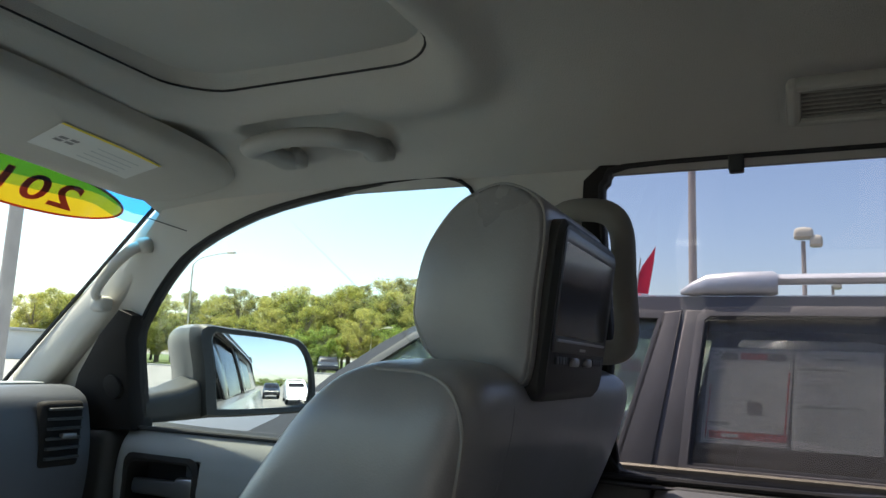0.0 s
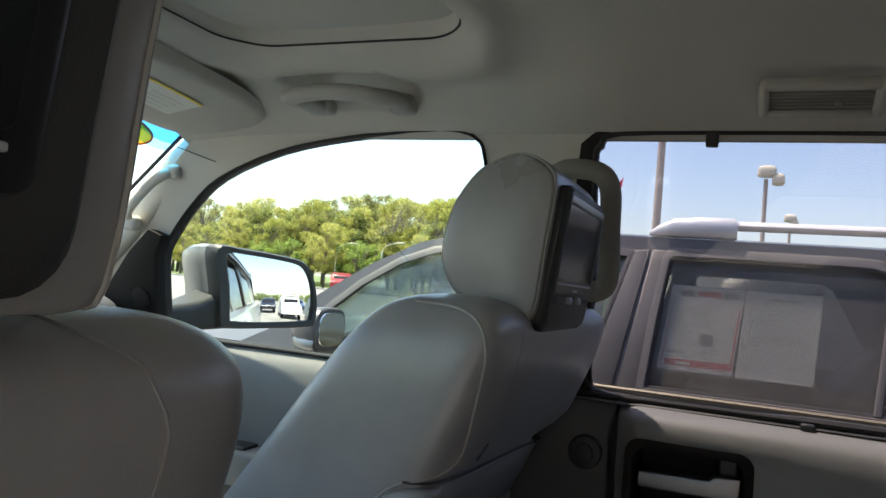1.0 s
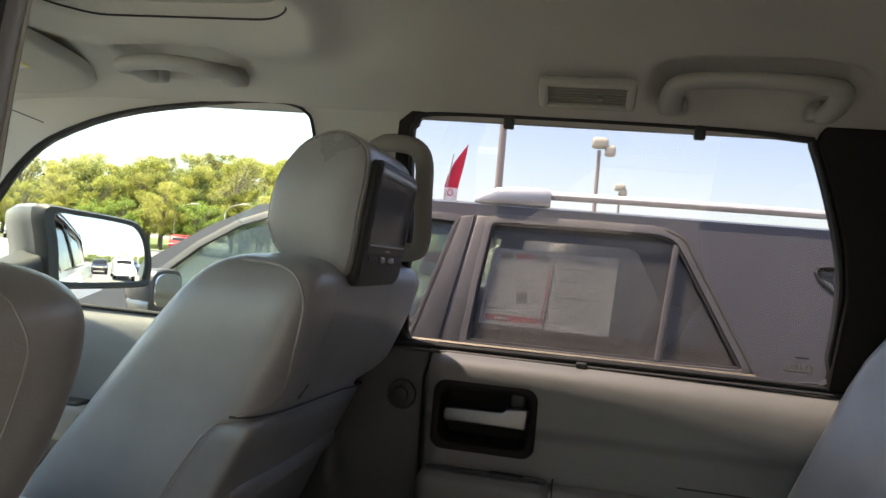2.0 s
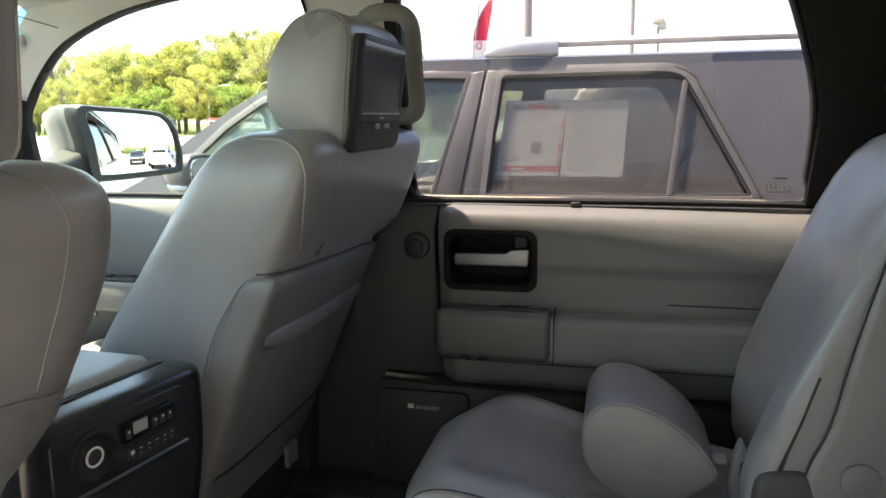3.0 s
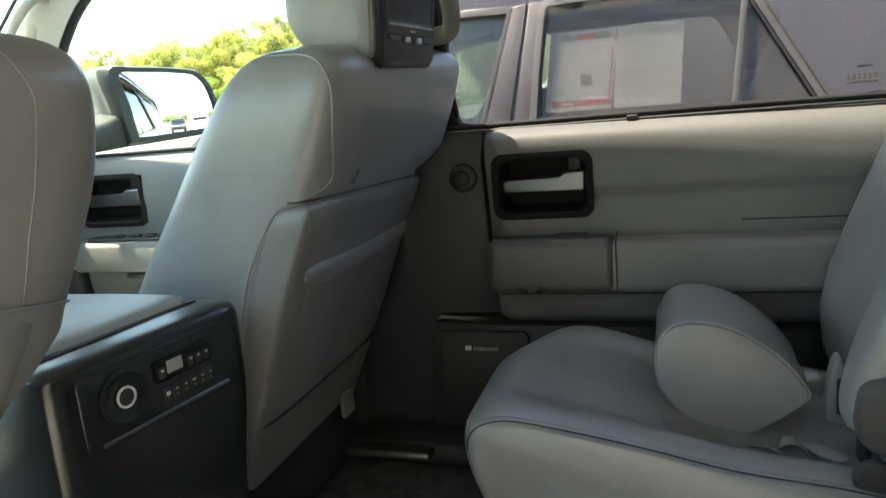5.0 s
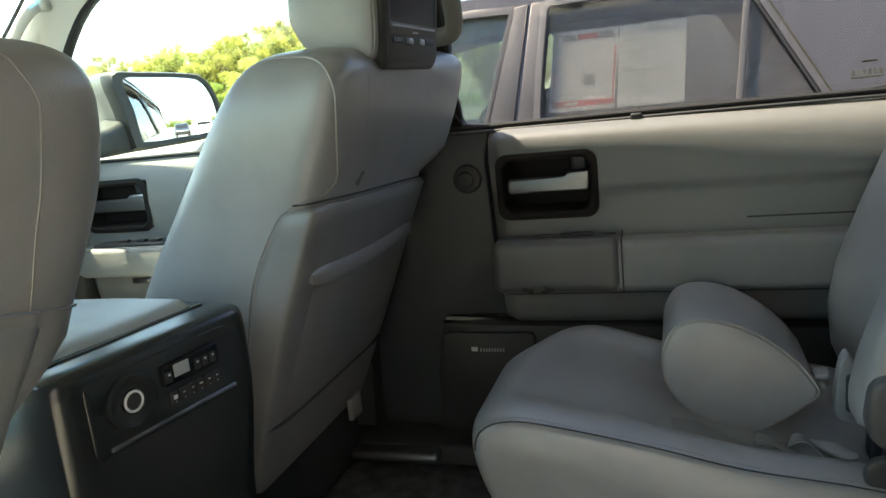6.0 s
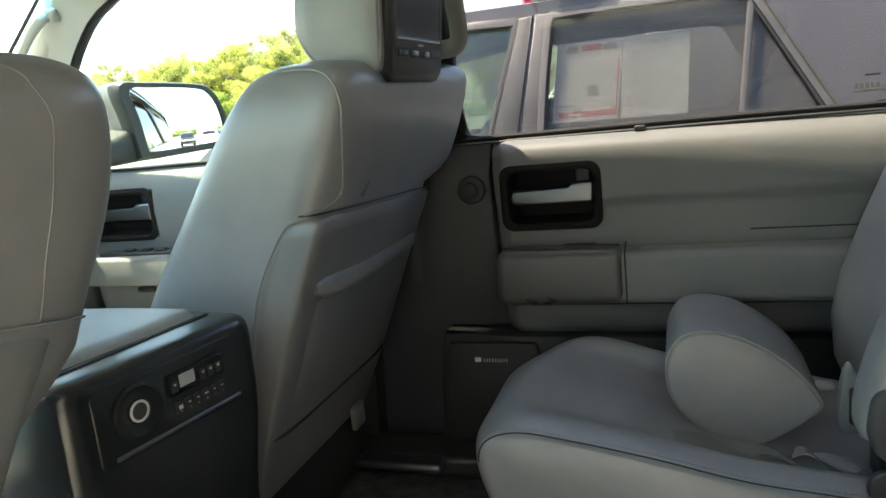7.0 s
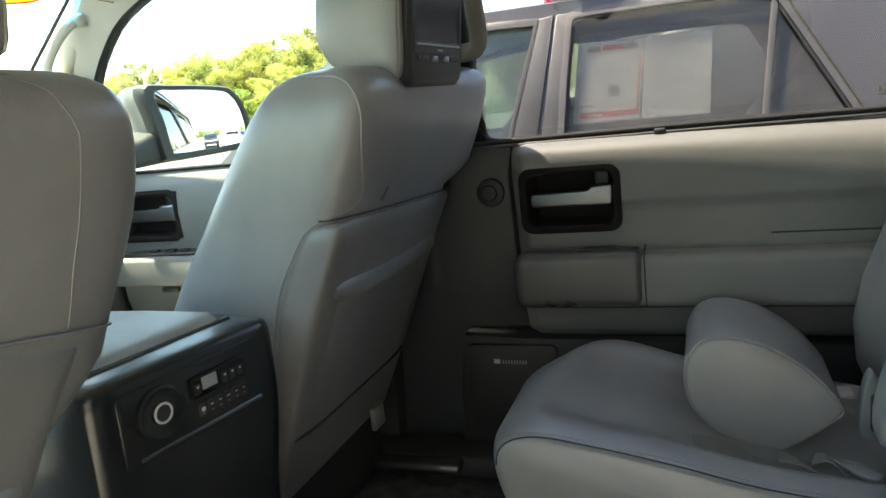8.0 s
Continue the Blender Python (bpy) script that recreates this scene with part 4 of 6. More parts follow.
def seat_ring(z, xf, xr, hw, cy, p=0.28, dish=0.035, n=88, grow=0.0):
    out = []
    mx, hx = (xf + xr) / 2, (xr - xf) / 2 + grow
    for i in range(n):
        c, s = sup(i * 2 * math.pi / n, p)
        x, u = mx + hx * c, s
        if c < 0:
            x += dish * max(0.0, 1 - (u / 0.72) ** 2) * min(1, -c * 1.2)
        out.append(Vector((x, cy + (hw + grow) * u, z)))
    return out


HEADREST = [(-0.481, 1.490), (-0.475, 1.460), (-0.458, 1.434), (-0.424, 1.417), (-0.372, 1.410), (-0.348, 1.416), (-0.339, 1.50), (-0.332, 1.574), (-0.342, 1.604), (-0.375, 1.621), (-0.407, 1.615), (-0.440, 1.594), (-0.470, 1.548)]


def profile_pad(prof, cy, hw, edge, steps=4, shrink=0.10, n=7, mid=0):
    """A cushion: a side profile carried across y, rounded off at both sides."""
    pr = smooth2(prof, steps)
    cx, cz = sum(p[0] for p in pr) / len(pr), sum(p[1] for p in pr) / len(pr)
    rings = []
    for s in (-1, 1):
        rr = []
        for k in range(n):
            a = math.pi / 2 * k / (n - 1)
            y = cy + s * (hw - edge + edge * math.cos(a))
            f = 1 - shrink * (1 - math.sin(a)) ** 1.0
            rr.append([Vector((cx + (x - cx) * f, y, cz + (z - cz) * f)) for x, z in pr])
        if s > 0:
            rings += [[Vector((x, cy - (hw - edge) + 2 * (hw - edge) * k / (mid + 1), z)) for x, z in pr] for k in range(1, mid + 1)]
        rr = [[Vector((cx + (x - cx) * g * (1 - shrink), cy + s * (hw + edge * o), cz + (z - cz) * g * (1 - shrink))) for x, z in pr] for g, o in ((0.12, 0.24), (0.45, 0.20), (0.75, 0.11))] + rr
        rings += rr if s < 0 else rr[::-1]
    return loft(rings)


def front_seat(side, label, slide=0.0, inward=0.0, head=(0, 0, 0), taper=0.07, rise=0.0):
    cy = side * 0.503
    inn = -side
    st = thing("front_seat", label, "car seat", (-0.75, cy, 0.57))
    rings = [seat_ring(*s, cy) for s in SEC]
    back = part("backrest", loft(rings), SEAT, st, "grey leather backrest", 60)
    pipe_x = curve_of([(0.70, -0.645), (0.80, -0.615), (0.90, -0.592), (1.012, -0.563), (1.102, -0.535), (1.162, -0.502), (1.203, -0.471), (1.217, -0.440)])
    sh = [seat_ring(z, pipe_x(z) - 0.004, r[2], r[3] - 0.004, cy, 0.24, 0, 88, 0.005) for z in (0.72, 0.76, 0.84, 0.92, 1.0, 1.08, 1.14, 1.18, 1.200, 1.208) for r in (sec_at(z),)]
    sh[0] = [p + (Vector((-0.575, cy, p.z)) - p) * 0.06 for p in sh[0]]
    sh[-1] = [p + Vector((-0.008 if p.x > -0.46 else 0, -0.006 * (1 if p.y > cy else -1), 0)) for p in sh[-1]]
    part("back_cover", loft(sh), SEAT_SIDE, st, "grey vinyl seat back cover", 60)
    # seams and piping
    def side_y(z, d=0.0015):
        return cy + inn * (sec_at(z)[3] + d)
    for s in ((1,) if side > 0 else ()):
        pth = []
        for x, z in smooth2([(-0.47, 1.421), (-0.415, 1.418), (-0.384, 1.404), (-0.372, 1.375), (-0.376, 1.336), (-0.394, 1.271), (-0.413, 1.228), (-0.437, 1.217), (-0.471, 1.203), (-0.502, 1.162), (-0.535, 1.102), (-0.563, 1.012), (-0.592, 0.90), (-0.615, 0.80)], 4, False):
            hw = sec_at(z)[3]
            r = sec_at(z)
            k = min(1.0, abs((x - (r[1] + r[2]) / 2) / ((r[2] - r[1]) / 2)))
            w = hw * (1 - min(k, 0.985) ** 7.14) ** 0.14 + 0.0012
            pth.append((x, cy + inn * s * (w + (0.0045 if z < 1.205 else 0.0)), z))
        part("piping", sweep(pth, 0.0022, 6), PIPING, back, "pale stitched piping")
    r = sec_at(1.214)
    pth = [(p.x + 0.001, p.y, p.z) for p in seat_ring(1.214, r[1], r[2], r[3], cy, 0.28, 0, 120, 0.0012) if p.x > -0.46]
    pth.sort(key=lambda p: p[1])
    # on the passenger seat the seam's dark colour also paints the fold's shadow line
    part("cover_seam", sweep(pth, 0.0018 if side > 0 else 0.0013, 6), SEAM if side > 0 else SEAT_SIDE, back)
    def stitch_y(z):
        return inn * (0.165 - 0.032 * (1.40 - z) / 0.17) if side > 0 else inn * (0.175 + 0.008 * sstep(1.30, 1.235, z) - 0.012 * sstep(1.38, 1.41, z) - 0.030 * sstep(1.408, 1.4315, z))
    seam = []
    for z in span(1.30, 1.402, 14) if side > 0 else span(1.235, 1.40, 20) + span(1.404, 1.431, 14):
        r = sec_at(z)
        u = abs(stitch_y(z)) / r[3]
        seam.append(((r[1] + r[2]) / 2 + (r[2] - r[1]) / 2 * (1 - u ** 7.14) ** 0.14 - 0.0006, cy + stitch_y(z), z))
    part("stitch_line", sweep(seam, 0.0009 if side > 0 else 0.0014, 6), SEAT_SIDE, back)
    # map pocket
    def rear(y, z, d):
        r = sec_at(z)
        k = abs((y - cy) / (r[3] + 0.005))
        return Vector(((r[1] + r[2]) / 2 + ((r[2] - r[1]) / 2 + 0.005) * (max(0.0, 1 - k ** 8.3)) ** 0.12 + d, y, z))
    pocket = part("map_pocket", thicken(sheet(lambda y, z: rear(y, z, 0.007 - 0.010 * (abs((y - cy) / 0.222)) ** 8), [cy + k for k in span(-0.222, 0.222, 26)], span(0.845, 1.075, 12)), Vector((-0.004, 0, 0))), SEAT_SIDE, st, "flat map pocket on the seat back")
    lip = [rear(cy + u, 1.096 - 0.012 * (1 - (u / 0.22) ** 2), 0.004) for u in span(-0.226, 0.226, 24)]
    part("pocket_lip", sweep(lip, lambda t: 0.0185 * (1 - 0.5 * (2 * t - 1) ** 14), 10, flat=0.45, up=(1, 0, 0)), SEAT_SIDE, pocket, "padded pocket edge")
    part("lower_seam", sweep([rear(cy + u, 0.846, 0.0075) for u in span(-0.236, 0.236, 24)], 0.0028, 6), SEAM, st)
    part("cover_tab", rbox((-0.60, cy + side * 0.13, 0.722), (0.012, 0.05, 0.05), 0.004), SEAT_SIDE, st, "loose tab under the cover")
    # cushion, base, side cover
    cu = [(-0.62, 0.76), (-0.62, 0.86), (-0.72, 0.90), (-0.90, 0.905), (-1.10, 0.925), (-1.17, 0.90), (-1.18, 0.80), (-1.12, 0.74), (-0.8, 0.72)]
    part("seat_cushion", profile_pad(cu, cy, 0.255, 0.05, shrink=0.08), SEAT, st)
    part("seat_base", rbox((-0.86, cy, 0.655), (0.46, 0.42, 0.17), 0.02), BLACK, st)
    # headrest with screen
    hr = part("headrest", profile_pad(HEADREST, cy - side * 0.004, 0.140, 0.020, shrink=0.09), SEAT, st, "grey leather headrest with a screen in its back", 65)
    hp = smooth2(HEADREST, 4)
    hcx, hcz = sum(p[0] for p in hp) / len(hp), sum(p[1] for p in hp) / len(hp)
    for s in (1, -1):
        part("headrest_seam", sweep([(hcx + (x - hcx) * 0.975, cy - side * 0.004 + s * 0.1350, hcz + (z - hcz) * 0.975) for x, z in hp], 0.0015, 6, closed=True), PIPING, hr)
    def mod_x(z):
        return -0.331 + 0.12 * (z - 1.47)
    mw = 0.128 if side > 0 else 0.115
    mc, mh = (1.4885, 0.096) if side > 0 else (1.4990, 0.0855)
    mo = rounded(cy, mc, mw, mh, 0.022)
    mi = rounded(cy, mc, mw - 0.006, mh - 0.007, 0.018)
    mrings = [[Vector((mod_x(z) - 0.026, y, z)) for y, z in mo], [Vector((mod_x(z) - 0.004, y, z)) for y, z in mo], [Vector((mod_x(z) + 0.002, y, z)) for y, z in mi]]
    mod = part("screen_housing", loft(mrings), BLACK, hr, "black plastic screen housing")
    fw = 0.119 if side > 0 else 0.092
    fr = rounded(cy, 1.508, fw, 0.064, 0.008)
    fi = rounded(cy, 1.5105, fw - 0.009, 0.049, 0.004)
    part("screen_frame", loft([[Vector((mod_x(z) + d, y, z)) for y, z in lp] for d, lp in ((0.001, fr), (0.0030, fr), (0.0042, [(cy + (y - cy) * 0.97, 1.508 + (z - 1.508) * 0.97) for y, z in fr]), (0.0024, fi), (0.0012, fi))]), SCREEN_RIM, mod)
    part("screen", loft([[Vector((mod_x(z) + d, y, z)) for y, z in fi] for d in (0.0012, 0.0022)]), SCREEN, mod, "dark switched-off screen")
    # pale bar painted as the bright streak along the screen frame
    part("frame_highlight", rbox((mod_x(1.457) + 0.0035, cy, 1.4565), (0.004, fw * 1.75, 0.003), 0.001), LCD, mod)
    for u in (-0.028, 0.030):
        part("button", rbox((mod_x(1.43) + 0.004, cy + u, 1.4345), (0.010, 0.021, 0.010), 0.003), CHROME, mod, "small silver button")
    for u in span(-0.095, -0.060, 4) + span(0.062, 0.097, 4) if side > 0 else ():
        part("button", rbox((mod_x(1.43) + 0.002, cy + u, 1.4355), (0.007, 0.009, 0.008), 0.001), TRIM_DARK, mod)
    part("screen_badge", rbox((mod_x(1.447) + 0.0042, cy, 1.4485), (0.002, 0.026, 0.003), 0), LCD, mod)
    for s in (1, -1):
        part("headrest_post", sweep([(-0.44 + 0.1 * (z - 1.38), cy + s * 0.07, z) for z in (1.38, 1.43)], 0.007, 10), CHROME, hr)
    for ch in st.children:
        if ch == hr or ch.name.startswith(("seat_", "headrest")):
            continue
        low = ch.name.startswith(("back_cover", "map_pocket", "lower_seam", "cover_tab"))
        for ob in (ch, *ch.children):
            lw = low
            for v in ob.data.vertices:
                k = (1 - taper * (0.75 + 0.25 * sstep(1.20, 1.0, v.co.z))) if lw else 1 - 0.12 * taper * sstep(1.33, 1.21, v.co.z)
                if taper < 0.1:
                    k = 1.0 if lw or (v.co.y - cy) * inn > 0 else 1.0 + 0.08 * sstep(1.205, 1.235, v.co.z) + 0.10 * sstep(1.34, 1.425, v.co.z)
                    if not lw and v.co.x > -0.62:
                        v.co.x += 0.034 * sstep(0.10, 0.25, (v.co.y - cy) * side) * sstep(1.20, 1.235, v.co.z) * sstep(-0.62, -0.45, v.co.x)
                if side < 0:
                    k *= 1 - (0.06 if lw else 0.24) * sstep(1.205, 1.13, v.co.z) - 0.10 * sstep(1.13, 0.90, v.co.z)
                v.co.y = cy + (v.co.y - cy) * k
                if low or ob.name.startswith("cover_seam"):
                    if side < 0:
                        up = (0.010 + 0.20 * max(0.0, 0.24 - (v.co.y - cy) * inn)) * sstep(0.95, 1.2, v.co.z)
                    else:
                        up = -0.055 * max(0.0, 0.22 + (v.co.y - cy)) * sstep(1.02, 1.2, v.co.z)
                    v.co += Vector((0.44 * up, 0, up))
    st.location = st.location + Vector((slide, -side * inward, rise))
    hr.location = Vector(head)
    return st


front_seat(1, "grey leather front passenger seat with map pocket and headrest screen")
front_seat(-1, "grey leather driver seat with map pocket and headrest screen", 0.03, 0.037, (0, -0.010, 0.025), 0.36, -0.010)

# ---- centre console: its rear face is turned a little towards the driver's side ----
con = thing("centre_console", "dark console between the seats with padded lid and rear controls", "console", (-0.75, 0.0, 0.6))
CCY = 0.027


CPROF = [(-0.540, 0.60), (-0.537, 0.80), (-0.536, 0.985), (-0.535, 1.058), (-0.536, 1.080), (-0.541, 1.0915), (-0.552, 1.0962), (-0.575, 1.0982), (-0.61, 1.1005), (-0.66, 1.101), (-0.80, 1.098), (-1.05, 1.08), (-1.28, 1.01), (-1.35, 0.90), (-1.35, 0.60)]
cb = profile_pad(CPROF, CCY, 0.147, 0.036, 5, 0.07, 9, 6)
for v in cb.verts:
    if v.co.y > CCY:
        v.co.y -= 0.03 * sstep(1.0, 0.80, v.co.z)
    v.co.x += 0.19 * (v.co.y - CCY) * (0.4 + 0.6 * sstep(-0.75, -0.58, v.co.x))
body = part("console_body", cb, SATIN, con, "glossy black body with a rounded shoulder behind the lid", 60)


def con_pad(stops, zc, hz, label, m=None):
    rings = [[Vector((x + sk * (y - CCY), CCY + (y - CCY) * k, z + dz)) for y, z in rounded(CCY, zc, 0.122, hz, hz * 0.97, 6)] for x, k, dz, sk in stops]
    return part("padded_lid", loft(rings), m or SEAT, con, label)


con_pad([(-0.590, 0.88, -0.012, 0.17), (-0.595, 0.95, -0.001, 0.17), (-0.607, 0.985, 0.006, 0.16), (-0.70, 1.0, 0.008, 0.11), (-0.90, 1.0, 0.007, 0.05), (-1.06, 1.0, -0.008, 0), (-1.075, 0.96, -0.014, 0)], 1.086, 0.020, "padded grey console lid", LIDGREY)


part("lid_groove", sweep([(-0.583 + 0.17 * u, CCY + u, 1.0985) for u in span(-0.118, 0.118, 12)], 0.0028, 6), SEAM, con)


def con_face(y, z, d=0.0):
    return Vector((-0.5475 + 0.19 * y + d, y, z))


def con_plate(cy, cz, hy, hz, r, d0, d1, n=5):
    lo = rounded(cy, cz, hy, hz, r, n)
    li = rounded(cy, cz, hy - 0.0012, hz - 0.0012, max(0.0004, r - 0.001), n)
    return loft([[con_face(y, z, d0) for y, z in lo], [con_face(y, z, d1 - 0.001) for y, z in lo], [con_face(y, z, d1) for y, z in li]])


def con_disc(cy, cz, stops):
    return loft([[con_face(cy + r * math.cos(a), cz + r * math.sin(a), d) for a in [i * math.pi / 16 for i in range(32)]] for r, d in stops])


pan = part("control_panel", con_plate(0.017, 1.032, 0.106, 0.046, 0.010, -0.03, 0.0088), SATIN, con, "black rear control panel")
SY, SZ = -0.036, 1.038
soc = part("power_socket", con_disc(SY, SZ, ((0.034, 0.010), (0.034, 0.014), (0.030, 0.0155), (0.022, 0.0125), (0.015, 0.0125), (0.0145, 0.004))), SATIN, pan, "round power socket with a pale ring")
part("socket_ring", sweep([con_face(SY + 0.0118 * math.cos(a), SZ + 0.0118 * math.sin(a), 0.0150) for a in [i * math.pi / 16 for i in range(32)]], 0.0016, 8, closed=True), WHITE_INK, soc)
part("socket_cap", con_disc(SY, SZ, ((0.0104, 0.010), (0.0104, 0.0145), (0.0092, 0.0155), (0.004, 0.015))), TRIM_DARK, soc)
clim = part("climate_panel", con_plate(0.054, 1.0480, 0.044, 0.014, 0.003, 0.010, 0.015), GLOSS_BLACK, pan)
part("lcd", con_plate(0.037, 1.0500, 0.0125, 0.0085, 0.001, 0.0145, 0.0158), LCD, clim, "pale liquid crystal display")
for yy in (0.013, 0.058, 0.071, 0.084):
    part("button", con_plate(yy + 0.004, 1.0455, 0.0050, 0.0070, 0.001, 0.014, 0.0160), BLACK, clim)
    part("button_mark", con_plate(yy + 0.004, 1.0485, 0.0022, 0.0019, 0.0005, 0.0158, 0.0166, 2), WHITE_INK, clim)
for i, yy in enumerate((0.019, 0.033, 0.047, 0.061, 0.075, 0.088)):
    part("button", con_plate(yy + 0.004, 1.0160, 0.0055, 0.0080, 0.001, 0.0095, 0.0130), BLACK, pan)
    part("button_mark", con_plate(yy + 0.004, 1.0185 if i else 1.0170, 0.0025 if i not in (0, 3) else 0.0036, 0.0014 if i else 0.0032, 0.0004, 0.0128, 0.0136, 2), WHITE_INK, pan)
    part("button_mark", con_plate(yy + 0.004, 1.0115, 0.0012, 0.0011, 0.0004, 0.0128, 0.0136, 2), WHITE_INK, pan)
part("bright_strip", con_plate(0.027, 0.992, 0.098, 0.0028, 0.002, 0.004, 0.0115), CHROME, con, "thin satin metal strip")

# ---- second row seat ----
rs = thing("rear_seat", "grey leather second-row seat with reclined backrest", "car seat", (0.15, 0.48, 0.57))
CUS = [(-0.17, 0.70), (-0.210, 0.77), (-0.230, 0.84), (-0.220, 0.885), (-0.17, 0.904), (-0.08, 0.893), (0.03, 0.872), (0.15, 0.845), (0.30, 0.826), (0.36, 0.80), (0.36, 0.70), (0.1, 0.68)]
cbm = profile_pad(CUS, 0.432, 0.212, 0.070, 8, 0.13, 9, 16)
for v in cbm.verts:
    if v.co.z > 0.76:
        dip = sstep(0.285, 0.335, v.co.y) * sstep(0.615, 0.570, v.co.y)
        v.co.z -= dip * (0.013 * sstep(-0.185, -0.125, v.co.x) + 0.030 * sstep(-0.06, 0.14, v.co.x))
    v.co.x += 0.055 * sstep(0.46, 0.63, v.co.y) * sstep(0.05, -0.15, v.co.x)
cush = part("seat_cushion", cbm, SEAT, rs, "padded grey leather seat cushion", 60)
cpr = smooth2(CUS, 4)
ccx, ccz = sum(p[0] for p in cpr) / len(cpr), sum(p[1] for p in cpr) / len(cpr)
ca = 0.52
cf = 1 - 0.13 * (1 - math.sin(ca))
cpath = [(ccx + (x - ccx) * cf - (0.001 if x < -0.2 else 0), 0.432 - 0.142 - 0.070 * math.cos(ca) - 0.0008, ccz + (z - ccz) * cf + 0.0008) for x, z in cpr if z > 0.775 and (x < -0.2 and z > 0.84 or x >= -0.2)]
part("cushion_piping", sweep(cpath, 0.0011, 6), SEAM, cush)
sa = 0.74
sf = 1 - 0.13 * (1 - math.sin(sa))
spath = [(ccx + (x - ccx) * sf, 0.432 - 0.142 - 0.070 * math.cos(sa) - 0.0004, ccz + (z - ccz) * sf + 0.0006) for x, z in smooth2(CUS, 8) if z > 0.78 and (x < -0.2 and z > 0.86 or x >= -0.2)]
part("stitching", dashes(spath, 0.0007, 0.0042, 0.0026), PIPING, cush, "row of pale stitches")
cus_top = curve_of([(-0.17, 0.904), (-0.08, 0.893), (0.03, 0.858), (0.15, 0.812), (0.30, 0.796), (0.36, 0.78)])
# darker material than the cushion: the loose headrest's shade put into the colour
part("cushion_insert", thicken(sheet(lambda x, y: Vector((x - 0.012 * (y - 0.3) / 0.1, y, cus_top(x) - 0.009 - 0.004 * (abs(y - 0.34) / 0.09) ** 4)), span(0.056, 0.335, 14), span(0.315, 0.43, 10)), Vector((0, 0, -0.01))), ARM, cush, "panel at the cushion's rear, darkened for the headrest's shade")
part("seat_base", rbox((0.10, 0.485, 0.635), (0.42, 0.42, 0.15), 0.02), BLACK, rs)
RSEC = [(0.80, 0.285, 0.42, 0.215), (0.86, 0.262, 0.432, 0.226), (0.93, 0.257, 0.448, 0.232), (1.00, 0.270, 0.470, 0.235), (1.10, 0.306, 0.505, 0.237), (1.20, 0.346, 0.540, 0.236), (1.29, 0.382, 0.572, 0.232), (1.34, 0.405, 0.590, 0.226), (1.38, 0.430, 0.602, 0.214), (1.405, 0.455, 0.60, 0.196), (1.418, 0.478, 0.59, 0.170), (1.422, 0.50, 0.57, 0.13)]
part("backrest", loft([seat_ring(z, a + 0.045, b + 0.05, w, 0.486, 0.40, 0.045, 64) for z, a, b, w in RSEC]), SEAT, rs, "grey leather backrest", 60)
SP = smooth2([(x + 0.016, z) for x, z in [(0.452, 1.398), (0.418, 1.33), (0.393, 1.24), (0.370, 1.14), (0.351, 1.04), (0.330, 0.985), (0.324, 0.945), (0.338, 0.917), (0.372, 0.907), (0.425, 0.912), (0.452, 0.945), (0.478, 1.03), (0.545, 1.25), (0.585, 1.36), (0.57, 1.40), (0.51, 1.41)]], 4)
part("side_cover", prism(SP, 'y', 0.264, 0.236, 0.0125, 5), SEAT_SIDE, rs, "grey vinyl side cover of the backrest")
part("side_piping", sweep([(x, 0.2425, z) for x, z in SP], 0.0018, 6, closed=True), SEAM, rs)
part("recliner_cap", prism([(0.407 + 0.025 * math.cos(a), 0.970 + 0.025 * math.sin(a)) for a in [i * math.pi / 16 for i in range(32)]], 'y', 0.237, 0.2315, 0.003, 2), SEAT_SIDE, rs, "round recliner cap")
SB = smooth2([(0.462, 1.375), (0.425, 1.325), (0.398, 1.265), (0.365, 1.185), (0.333, 1.109), (0.318, 1.074), (0.299, 1.024), (0.285, 0.983), (0.276, 0.945), (0.272, 0.911), (0.282, 0.888), (0.36, 0.90), (0.40, 0.96), (0.42, 1.05), (0.455, 1.15), (0.495, 1.27), (0.515, 1.36)], 3)
bol = part("side_bolster", prism(SB, 'y', 0.335, 0.250, 0.022, 6), SEAT, rs, "padded side bolster of the backrest", 60)
part("bolster_crease", sweep(smooth_path([(0.352, 0.2488, 1.105), (0.344, 0.2488, 1.078), (0.334, 0.2492, 1.041), (0.322, 0.2492, 1.003), (0.312, 0.2492, 0.964)], 4), 0.0018, 6), SEAM, bol)
part("hinge_cover", prism(smooth2([(0.277, 0.906), (0.279, 0.932), (0.283, 0.951), (0.293, 0.963), (0.313, 0.968), (0.345, 0.967), (0.365, 0.93), (0.36, 0.878), (0.317, 0.868), (0.297, 0.872), (0.283, 0.886)], 3), 'y', 0.30, 0.236, 0.010, 4), GRIP_DARK, rs, "dark grey hinge cover")
part("release_lever", prism(smooth2([(0.309, 0.83), (0.311, 0.899), (0.313, 0.916), (0.322, 0.924), (0.343, 0.923), (0.356, 0.905), (0.358, 0.80), (0.312, 0.80)], 3), 'y', 0.230, 0.208, 0.008, 3), GRIP_DARK, rs, "grey plastic release lever")
part("pivot_boss", prism([(0.299 + 0.024 * math.cos(a), 0.838 + 0.024 * math.sin(a)) for a in [i * math.pi / 16 for i in range(32)]], 'y', 0.25, 0.236, 0.004, 3), TRIM_DARK, rs, "round dark pivot boss of the backrest")
hr2 = [(x + 0.098, z) for x, z in [(0.405, 1.50), (0.412, 1.465), (0.43, 1.432), (0.465, 1.418), (0.505, 1.425), (0.525, 1.47), (0.535, 1.54), (0.52, 1.585), (0.475, 1.60), (0.43, 1.575)]]
